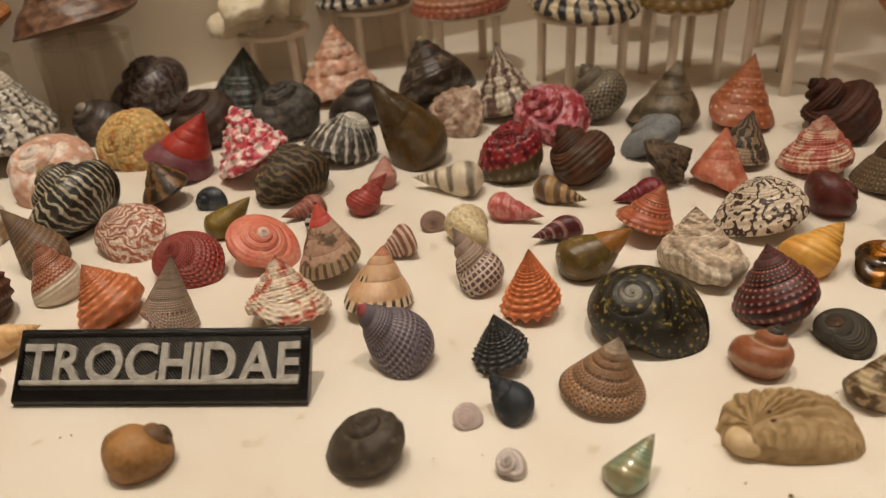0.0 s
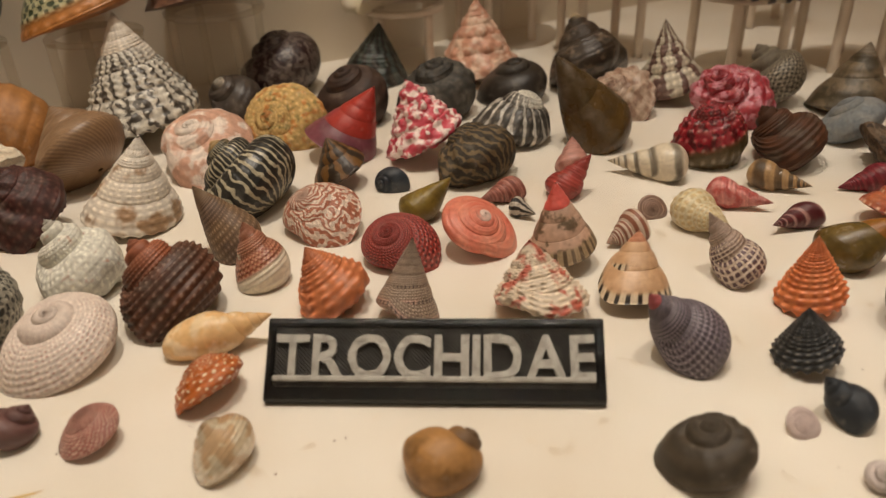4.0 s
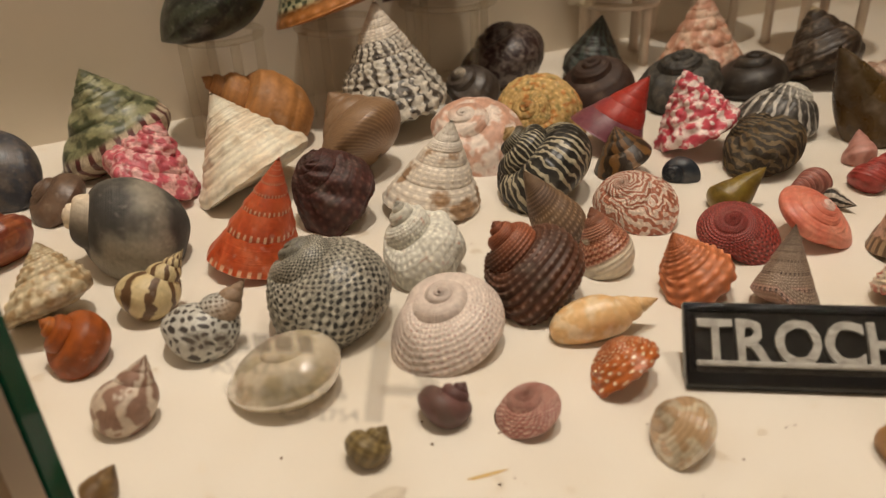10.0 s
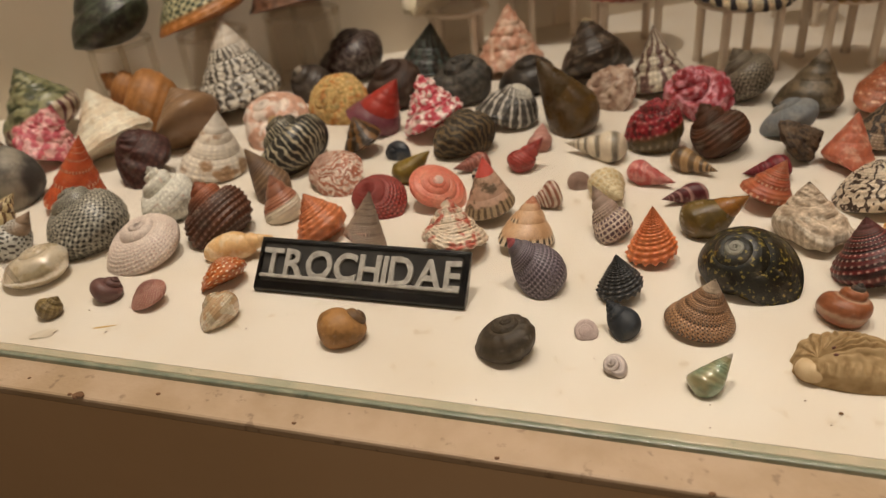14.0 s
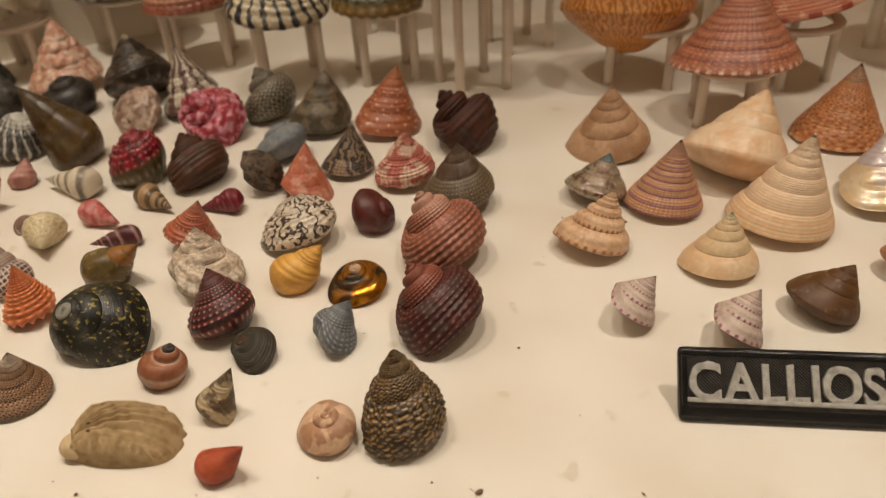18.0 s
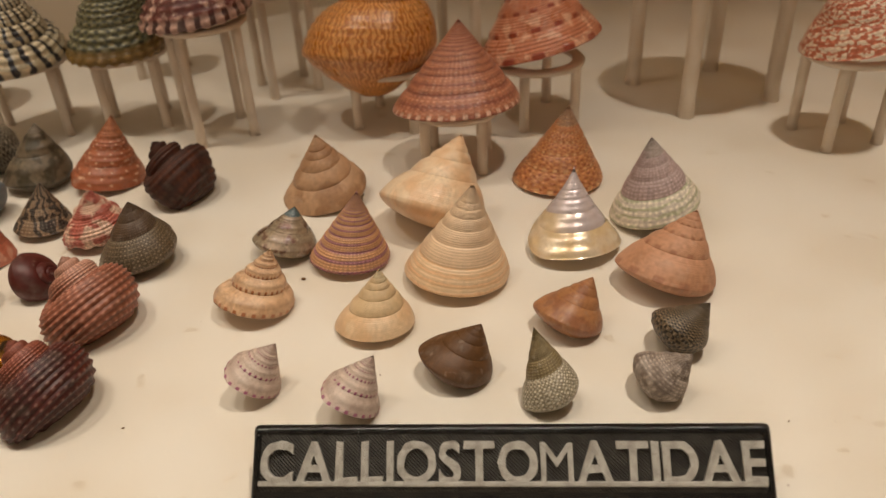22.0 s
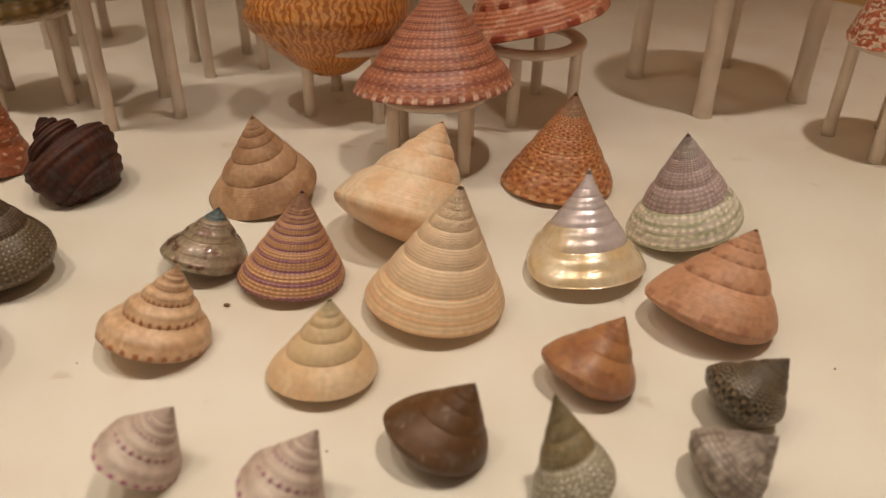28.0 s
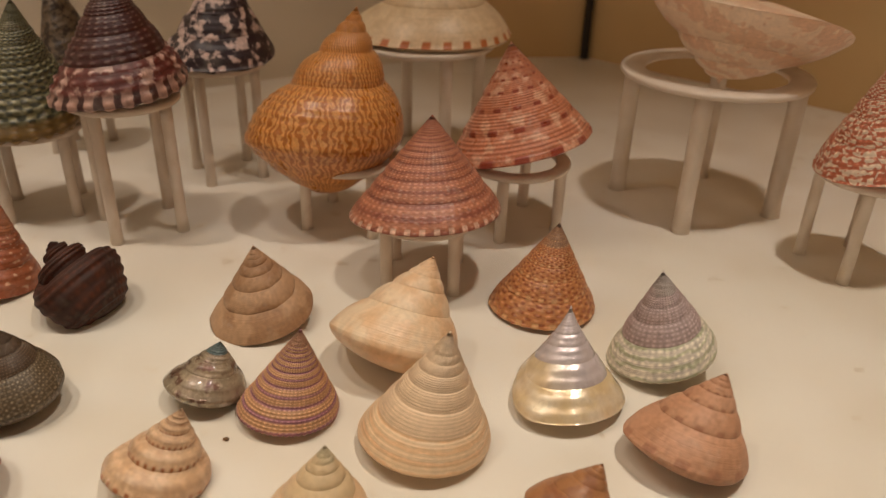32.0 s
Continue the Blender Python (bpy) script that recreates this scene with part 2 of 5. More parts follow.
GLASS = clear("clear_glass", "fbfdfa", 0.02, 1.45, 0.5)
EDGE = paint("glue_smeared_glass_edge", "c6b8a0", "a8a892", 0.22, 70.0, 0.0003, "84907e")
GLUE = paint("green_glue", "76806e", "959a84", 0.2, 110.0, 0.0003, "556052")
DARKEDGE = clear("dark_green_glass_edge", "2a6a52", 0.05, 1.5, 1.0, 0.6, "0f5a44")
ACRYLIC = clear("clear_acrylic", "fdfcf9", 0.05, 1.49, 0.3, 0.10, "e8dfd2")
ETCH = clear("etched_glass", "ffffff", 0.5, 1.1, 0.1, 0.32, "bdb5a6")


# ---- mesh helpers
def mesh_of(name, verts, faces, mat, smooth=False, uvs=None):
    me = bpy.data.meshes.new(name)
    me.from_pydata([tuple(v) for v in verts], [], faces)
    if uvs is not None:
        layer = me.uv_layers.new(name="UVMap")
        loops = np.empty(len(me.loops), dtype=np.int32)
        me.loops.foreach_get("vertex_index", loops)
        layer.data.foreach_set("uv", np.asarray(uvs, dtype=np.float32)[loops].ravel())
    me.materials.append(mat)
    if smooth:
        me.polygons.foreach_set("use_smooth", [True] * len(me.polygons))
    me.update()
    return me


def part(name, bm, material, parent=None, label=""):
    """Links a bmesh or a mesh as one object, under a thing or part if one is given."""
    if isinstance(bm, bmesh.types.BMesh):
        me = bpy.data.meshes.new(name)
        bm.to_mesh(me)
        bm.free()
        me.materials.append(material)
    else:
        me = bm
    ob = new(name, me)
    if parent is not None:
        ob.parent = parent
    return tagged(ob, label)


def box(x0, y0, z0, x1, y1, z1, bevel=0.0, seg=2):
    bm = bmesh.new()
    bmesh.ops.create_cube(bm, size=1)
    for v in bm.verts:
        v.co = ((x0 + x1) / 2 + v.co.x * (x1 - x0), (y0 + y1) / 2 + v.co.y * (y1 - y0), (z0 + z1) / 2 + v.co.z * (z1 - z0))
    if bevel:
        bmesh.ops.bevel(bm, geom=list(bm.edges), offset=bevel, segments=seg, affect="EDGES", profile=0.5)
    return bm


def prism(points, z0, z1, bevel=0.0):
    """An upright prism over a plan outline."""
    bm = bmesh.new()
    low = [bm.verts.new((x, y, z0)) for x, y in points]
    face = bm.faces.new(low)
    made = bmesh.ops.extrude_face_region(bm, geom=[face])["geom"]
    for v in made:
        if isinstance(v, bmesh.types.BMVert):
            v.co.z = z1
    bmesh.ops.recalc_face_normals(bm, faces=bm.faces)
    if bevel:
        bmesh.ops.bevel(bm, geom=list(bm.edges), offset=bevel, segments=2, affect="EDGES")
    return bm


def wall(name, a, b, z0, z1, thick, mat, label, category="wall"):
    """A wall between two plan points; its thickness lies to the left of the way from a to b."""
    (ax, ay), (bx, by) = a, b
    d = math.hypot(bx - ax, by - ay)
    nx, ny = -(by - ay) / d * thick, (bx - ax) / d * thick
    ob = part(name, prism([(ax, ay), (bx, by), (bx + nx, by + ny), (ax + nx, ay + ny)], z0, z1), mat)
    return tagged(ob, label, category, kind="structure")


# ---- the case: shelf, lip, walls, ceiling
INNER, OUTER, LIPY, TOP = 0.0860, 0.0813, 0.0711, 0.83
LEFT = [(-0.212, 0.0865), (-0.343, 0.2185)]
BACK_L = [(-0.343, 0.2185), (0.222, 0.569)]
BACK = [(0.222, 0.569), (0.3255, 0.584)]
BACK_R = [(0.3255, 0.584), (0.60, 0.336)]
RIGHT = [(0.60, 0.336), (0.60, 0.086)]
plan = [(-0.212, INNER), LEFT[1], BACK_L[1], BACK[1], BACK_R[1], (0.60, INNER)]
tagged(part("shelf", prism(plan, -0.02, 0.0), SHELF), "white painted display shelf, slightly dusty and smudged", "shelf", kind="structure")
lip = part("sill_lip", box(-0.6, LIPY, -0.0045, 0.8, INNER - 0.0005, -0.0015, 0.0008), LIP)
tagged(lip, "chipped beige painted sill under the glass", "sill", kind="structure")
tagged(part("cabinet_front", box(-0.6, LIPY + 0.0006, -0.40, 0.8, INNER - 0.0005, -0.0048), FRONT), "plain brown painted front below the sill", "cabinet front", kind="structure")
wall("wall_left", LEFT[1], LEFT[0], 0.0, TOP, -0.006, WALL, "narrow tan side wall of the case")
wall("wall_back_left", BACK_L[0], BACK_L[1], 0.0, TOP, 0.012, WALL, "tan painted slanting back wall of the case")
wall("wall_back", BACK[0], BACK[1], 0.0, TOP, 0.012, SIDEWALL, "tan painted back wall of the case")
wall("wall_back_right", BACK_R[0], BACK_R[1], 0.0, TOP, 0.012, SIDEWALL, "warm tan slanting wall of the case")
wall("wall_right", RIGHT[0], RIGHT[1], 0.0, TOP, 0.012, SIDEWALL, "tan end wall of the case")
part_ceiling = part("ceiling", prism([(x, y) for x, y in plan], TOP, TOP + 0.01), WALL)
tagged(part_ceiling, "tan board closing the case at the top", "ceiling", kind="structure")
tagged(part("corner_trim", box(0.3230, 0.577, 0.0, 0.3280, 0.5815, TOP, 0.001), paint("dark_gap", "1c140e", "241a12", 0.7, 200.0)), "dark upright joint strip in the back corner", "trim", kind="structure")
# the dim room in front of the case
for nm, pts in (("room_wall_front", (-0.75, -0.80, -0.40, 0.95, -0.75, 1.10)), ("room_wall_left", (-0.80, -0.80, -0.40, -0.75, 0.75, 1.10)), ("room_wall_right", (0.95, -0.80, -0.40, 1.00, 0.75, 1.10)), ("room_floor", (-0.80, -0.80, -0.45, 1.00, 0.75, -0.40)), ("room_ceiling", (-0.80, -0.80, 1.10, 1.00, 0.75, 1.15))):
    tagged(part(nm, box(*pts), ROOM), "plain dim brown surface of the room", nm.split("_")[1], kind="structure")
for nm, pts in (("wall_around_left", (-0.75, 0.0705, -0.40, -0.6, 0.0855, 1.10)), ("wall_around_right", (0.8, 0.0705, -0.40, 0.95, 0.0855, 1.10)), ("wall_above", (-0.6, 0.0705, TOP, 0.8, 0.0855, 1.10)), ("wall_beside", (-0.6, 0.0705, 0.0, -0.216, 0.0855, TOP)), ("wall_beside_right", (0.602, 0.0705, 0.0, 0.8, 0.0855, TOP))):
    tagged(part(nm, box(*pts), LIP), "beige painted wall around the case", "wall", kind="structure")

# ---- the front glass with its etched mark
pane = new("window_1")
tagged(pane, "front glass pane with green edges and an etched safety mark", "window", kind="structure")
GX0, GX1 = -0.209, 0.60
glass = part("pane", box(GX0 + 0.0012, OUTER, 0.0012, GX1, INNER - 0.0003, TOP), GLASS, pane)
glass.visible_shadow = False
part("bottom_edge", box(GX0, OUTER + 0.0017, -0.0012, GX1, INNER - 0.0003, 0.0003, 0.0003), EDGE, pane, "pale polished bottom edge with glue smears").visible_shadow = False
part("glue_line", box(GX0, OUTER, -0.0012, GX1, OUTER + 0.0016, 0.0004, 0.0005), GLUE, pane, "dark green line under the glass").visible_shadow = False
part("side_edge", box(GX0, OUTER, 0.0011, GX0 + 0.0010, INNER - 0.0003, TOP, 0.0002), DARKEDGE, pane, "dark green side edge").visible_shadow = False


def text_mesh(body, size, depth, bold=0.0, align="LEFT"):
    """Letters of the built-in font as a mesh lying in the xy plane."""
    cu = bpy.data.curves.new("letters", "FONT")
    cu.body, cu.size, cu.extrude, cu.offset, cu.align_x, cu.resolution_u = body, size, depth, bold, align, 10
    tmp = bpy.data.objects.new("letters", cu)
    scene.collection.objects.link(tmp)
    bpy.context.view_layer.update()
    me = bpy.data.meshes.new_from_object(tmp.evaluated_get(bpy.context.evaluated_depsgraph_get()))
    bpy.data.objects.remove(tmp)
    bpy.data.curves.remove(cu)
    return me


def etched(body, x, z, size):
    me = text_mesh(body, size, 0.0, 0.00004)
    me.materials.clear()
    me.materials.append(ETCH)
    ob = part("etched_text", me, None, pane, "grey etched lettering")
    ob.matrix_local = pose(x, OUTER - 0.0002, z, 90, 0, 0)
    ob.visible_shadow = False


etched("AS/NZS 2208", -0.1772, 0.0338, 0.0030)
etched("Grade A TP 6", -0.1762, 0.0300, 0.0030)
etched("CSI 2754", -0.1690, 0.0262, 0.0030)
for bx, bw in ((-0.1795, 0.0030), (-0.1758, 0.0022), (-0.1730, 0.0018), (-0.1706, 0.0022), (-0.1678, 0.0024), (-0.1648, 0.0020)):
    bar = part("etched_bar", box(bx, OUTER - 0.0003, 0.0376, bx + bw, OUTER - 0.0002, 0.0404), ETCH, pane)
    bar.visible_shadow = False


def strokes(pairs, w, y):
    bm = bmesh.new()
    for (x0, z0), (x1, z1) in pairs:
        bm.faces.new([bm.verts.new(p) for p in ((x0 - w, y, z0), (x0 + w, y, z0), (x1 + w, y, z1), (x1 - w, y, z1))])
    return bm


part("etched_logo", strokes((((-0.1562, 0.0262), (-0.1528, 0.0452)), ((-0.1458, 0.0262), (-0.1528, 0.0452))), 0.00125, OUTER - 0.0002), ETCH, pane, "slanting strokes of an etched logo").visible_shadow = False
part("etched_logo_bar", strokes((((-0.1518, 0.0310), (-0.1518, 0.0328)),), 0.0030, OUTER - 0.0002), ETCH, pane).visible_shadow = False

# ---- name signs
def sign(body, x0, x1, y0, label, turn, rounded):
    """A wedge-shaped black printed sign with a sloping face, raised rim, fine diagonal infill, raised grey letters and a line."""
    w = x1 - x0
    thing = new("name_sign")
    thing.matrix_basis = pose((x0 + x1) / 2, y0, 0, 0, 0, turn)
    tagged(thing, label, "sign")
    prof = [(-0.0004, 0.0), (-0.0009, 0.0016), (0.0110, 0.0124), (0.0124, 0.0111), (0.0030, 0.0)]
    bm = bmesh.new()
    a = [bm.verts.new((-w / 2, y, z)) for y, z in prof]
    face = bm.faces.new(a)
    made = bmesh.ops.extrude_face_region(bm, geom=[face])["geom"]
    for v in made:
        if isinstance(v, bmesh.types.BMVert):
            v.co.x = w / 2
    bmesh.ops.recalc_face_normals(bm, faces=bm.faces)
    bmesh.ops.bevel(bm, geom=list(bm.edges), offset=rounded, segments=3, affect="EDGES", profile=0.5)
    part("base", bm, BLACK, thing)
    slope = math.atan2(0.0124 - 0.0022, 0.0113)
    size = math.hypot(0.0124 - 0.0022, 0.0113)
    face_m = Matrix.Translation((0, -0.0003, 0.0022)) @ Matrix.Rotation(slope, 4, "X")
    edge = 0.0011
    for nm, b in (("rim_top", (-w / 2 + 0.0008, size - 0.0019, -0.0004, w / 2 - 0.0008, size - 0.0007, 0.0005)), ("rim_side", (-w / 2 + 0.0006, 0.0017, -0.0004, -w / 2 + 0.0017, size - 0.0020, 0.0005)), ("rim_side", (w / 2 - 0.0017, 0.0017, -0.0004, w / 2 - 0.0006, size - 0.0020, 0.0005))):
        part(nm, box(*b, 0.0003), BLACK, thing).matrix_local = face_m
    # printed infill: thin diagonal beads
    verts, faces = [], []
    lo, hi, step = 0.0017, size - 0.0020, 0.00078
    span = hi - lo
    for i in range(int((w + span) / step)):
        bx = -w / 2 + 0.0018 + i * step
        t0, t1 = max(0.0, (bx - (w / 2 - 0.0019)) / span), min(1.0, (bx - (-w / 2 + 0.0019)) / span)
        if t1 - t0 < 0.05:
            continue
        (xa, ya), (xb, yb) = (bx - t0 * span, lo + t0 * span), (bx - t1 * span, lo + t1 * span)
        o, k = len(verts), 0.00016
        verts += [(xa - k, ya - k, -0.0001), (xa, ya, 0.00026), (xa + k, ya + k, -0.0001), (xb - k, yb - k, -0.0001), (xb, yb, 0.00026), (xb + k, yb + k, -0.0001)]
        faces += [(o, o + 1, o + 4, o + 3), (o + 1, o + 2, o + 5, o + 4)]
    ob = part("infill_lines", mesh_of("infill_lines", verts, faces, INFILL), None, thing, "fine diagonal printed lines")
    ob.matrix_local, ob["kind"] = face_m, "stuff"
    # letters, one by one, squeezed to the width between the rims
    letters, x = [], 0.0
    for ch in body:
        me = text_mesh(ch, 0.0112, 0.00045, 0.0 if ch == "M" else 0.00026)
        xs = [v.co.x for v in me.vertices]
        letters.append((me, x - min(xs)))
        x += max(xs) - min(xs) + 0.0007
    fit = (w - 0.0042) / (x - 0.0007)
    for me, off in letters:
        me.materials.clear()
        me.materials.append(LETTER)
        for v in me.vertices:
            # slightly ragged printed outline
            v.co += noise.noise_vector(Vector((v.co.x, v.co.y, off)) * 700) * 0.00026
        ob = part("letter", me, None, thing)
        ob.matrix_local = face_m @ Matrix.Translation((-w / 2 + 0.0022, 0.0034, 0.0006)) @ Matrix.Diagonal((fit, 1.06, 1, 1)) @ Matrix.Translation((off, 0, 0))
    part("underline", box(-w / 2 + 0.0018, 0.0027, 0.0, w / 2 - 0.0020, 0.0038, 0.0011, 0.0003), LETTER, thing, "grey raised line").matrix_local = face_m
    return thing


sign("TROCHIDAE", -0.1056, -0.0399, 0.1221, "black printed plastic sign with grey raised capital letters", 0.3, 0.0004)
sign("CALLIOSTOMATIDAE", 0.1819, 0.2897, 0.1268, "long black printed plastic sign with rounded corners and grey letters", -0.3, 0.0012)


# ---- stands
def ring(r0, r1, z0, z1, n=40):
    """A flat ring with a rounded rim."""
    bm = bmesh.new()
    c = min(z1 - z0, r1 - r0) * 0.25
    loop = [(r0, z0 + c), (r0 + c, z0), (r1 - c, z0), (r1, z0 + c), (r1, z1 - c), (r1 - c, z1), (r0 + c, z1), (r0, z1 - c)]
    rows = [[bm.verts.new((r * math.cos(a), r * math.sin(a), z)) for r, z in loop] for a in (2 * math.pi * i / n for i in range(n))]
    for i in range(n):
        for j in range(8):
            bm.faces.new((rows[i][j], rows[(i + 1) % n][j], rows[(i + 1) % n][(j + 1) % 8], rows[i][(j + 1) % 8]))
    bmesh.ops.recalc_face_normals(bm, faces=bm.faces)
    for f in bm.faces:
        f.smooth = True
    return bm


def leg(x, y, r, z0, z1, n=14):
    """A round leg with faint printed layers and a small foot."""
    bm = bmesh.new()
    rows, rng = [], random.Random(round(x * 1e4) + 7)
    steps = 9
    for k in range(steps + 1):
        s = k / steps
        rr = r * (1.12 if k == 0 else 1.0 + rng.uniform(-0.03, 0.03))
        rows.append([bm.verts.new((x + rr * math.cos(6.2832 * i / n), y + rr * math.sin(6.2832 * i / n), z0 + (z1 - z0) * s)) for i in range(n)])
    for a, b in zip(rows, rows[1:]):
        for i in range(n):
            f = bm.faces.new((a[i], a[(i + 1) % n], b[(i + 1) % n], b[i]))
            f.smooth = True
    bm.faces.new(rows[0][::-1])
    bm.faces.new(rows[-1])
    return bm


def stool(x, y, r, h, turn=45.0, lr=0.0020):
    """A white printed stool: ring top on four round legs."""
    thing = new("shell_stand")
    thing.matrix_basis = pose(x, y, 0, 0, 0, turn)
    tagged(thing, "white printed plastic stand with a ring top and four legs", "stand", "white stands")
    part("ring_top", ring(r * 0.74, r, h - 0.0022, h), STOOL, thing)
    for i in range(4):
        a = math.pi / 2 * i
        part("leg", leg((r - lr) * 0.95 * math.cos(a), (r - lr) * 0.95 * math.sin(a), lr, 0.0, h - 0.0021), STOOL, thing)
    return thing


def clear_stand(x, y, r, h, turn=40.0):
    """A clear plastic stand: thin ring top on four round legs."""
    thing = new("acrylic_stand")
    thing.matrix_basis = pose(x, y, 0, 0, 0, turn)
    tagged(thing, "clear plastic display stand with a ring top and legs", "stand", "clear stands")
    part("rim", ring(r * 0.78, r, h - 0.0018, h), ACRYLIC, thing).visible_shadow = False
    for i in range(4):
        a = math.pi / 2 * i
        part("leg", leg((r - 0.0018) * math.cos(a), (r - 0.0018) * math.sin(a), 0.0017, 0.0, h - 0.0019), ACRYLIC, thing).visible_shadow = False
    return thing


# ---- shells
# form: spire height, growth a turn, whorl bulge, base depth, umbilicus, edge roundness of the base, outline (over 1 domed, under 1 flared)
FORMS = {
    "cone": (1.5, 1.42, 0.03, 0.16, 0.08, 1.1, 1.04),
    "fine": (1.5, 1.32, 0.022, 0.16, 0.08, 1.2, 1.02),
    "steep": (1.95, 1.55, 0.05, 0.50, 0.05, 1.1, 1.0),
    "squat": (1.25, 1.6, 0.05, 0.62, 0.06, 1.0, 1.06),
    "pear": (1.5, 1.75, 0.10, 1.15, 0.04, 0.9, 1.0),
    "whelk": (2.1, 1.85, 0.13, 0.85, 0.04, 1.0, 0.92),
    "drop": (2.3, 1.7, 0.03, 1.1, 0.04, 1.0, 1.15),
    "bullet": (1.7, 1.75, 0.03, 1.3, 0.04, 1.0, 1.2),
    "flare": (1.25, 1.42, 0.04, 0.18, 0.08, 1.2, 0.84),
    "pagoda": (1.45, 1.48, 0.07, 0.14, 0.08, 1.15, 0.95),
    "top": (1.25, 1.72, 0.055, 0.27, 0.06, 1.0, 1.12),
    "turban": (1.25, 1.95, 0.22, 0.70, 0.05, 1.0, 1.05),
    "round": (0.95, 2.1, 0.13, 0.80, 0.05, 1.0, 1.45),
    "ball": (0.62, 2.3, 0.09, 0.62, 0.05, 1.0, 1.6),
    "dome": (0.80, 1.9, 0.05, 0.30, 0.05, 0.9, 1.75),
    "disc": (0.45, 1.7, 0.06, 0.32, 0.12, 0.9, 1.15),
    "spire": (2.7, 1.52, 0.13, 0.85, 0.05, 1.0, 1.05),
    "tall": (1.75, 1.75, 0.11, 1.05, 0.04, 1.0, 1.15),
    "spindle": (2.4, 1.6, 0.12, 2.1, 0.03, 0.9, 1.05),
    "smooth": (1.4, 1.55, 0.03, 0.22, 0.06, 0.95, 1.0),
    "whorled": (1.6, 1.5, 0.13, 0.24, 0.06, 1.0, 1.0),
    "plump": (1.25, 1.58, 0.05, 0.42, 0.06, 0.9, 1.05),
    "low": (0.62, 1.6, 0.06, 0.36, 0.08, 0.95, 1.1),
    "flask": (2.0, 1.8, 0.06, 0.95, 0.05, 1.0, 1.05),
    "bell": (1.35, 1.5, 0.02, 0.18, 0.08, 1.1, 0.80),
    "keel": (1.45, 1.75, 0.10, 0.92, 0.05, 1.55, 1.0),
    "step": (1.3, 1.48, 0.055, 0.24, 0.06, 0.95, 1.0),
    "tier": (1.7, 1.46, 0.06, 0.24, 0.06, 1.0, 1.0),
    "lobed": (1.6, 1.95, 0.50, 0.75, 0.05, 1.0, 1.05),
}


# share of the height by which each form settles on its flat mouth side
SIT = {"bell": 0.04, "flask": 0.16, "plump": 0.11, "low": 0.10, "turban": 0.17, "round": 0.20, "ball": 0.20, "tall": 0.17, "pear": 0.17, "bullet": 0.18, "drop": 0.14, "squat": 0.15, "keel": 0.04, "whelk": 0.15, "dome": 0.13, "lobed": 0.17, "steep": 0.15, "top": 0.09, "smooth": 0.07, "step": 0.06, "tier": 0.05, "whorled": 0.06, "cone": 0.03, "fine": 0.03, "flare": 0.04, "pagoda": 0.05, "spire": 0.10, "spindle": 0.10, "disc": 0.12}


def section(form, n):
    """The outline of a whorl in (radius, height from the apex), from suture over the rim to the base."""
    h, grow, bulge, drop, umb, edge, dome = FORMS[form]
    s = np.linspace(0, 1, n)
    side, low = s[s <= 0.6] / 0.6, (s[s > 0.6] - 0.6) / 0.4
    norm = math.hypot(1, h)
    r1, z1 = 1 / grow + (1 - 1 / grow) * side, -h * (1 / grow + (1 - 1 / grow) * side)
    swell = bulge * np.sin(np.pi * side) ** 0.85
    r1, z1 = r1 + swell * h / norm, z1 + swell / norm
    a = low * np.pi / 2
    r2, z2 = umb + (1 - umb) * np.cos(a) ** edge, -h - drop * np.sin(a) ** edge
    return np.r_[r1, r2], np.r_[z1, z2], s


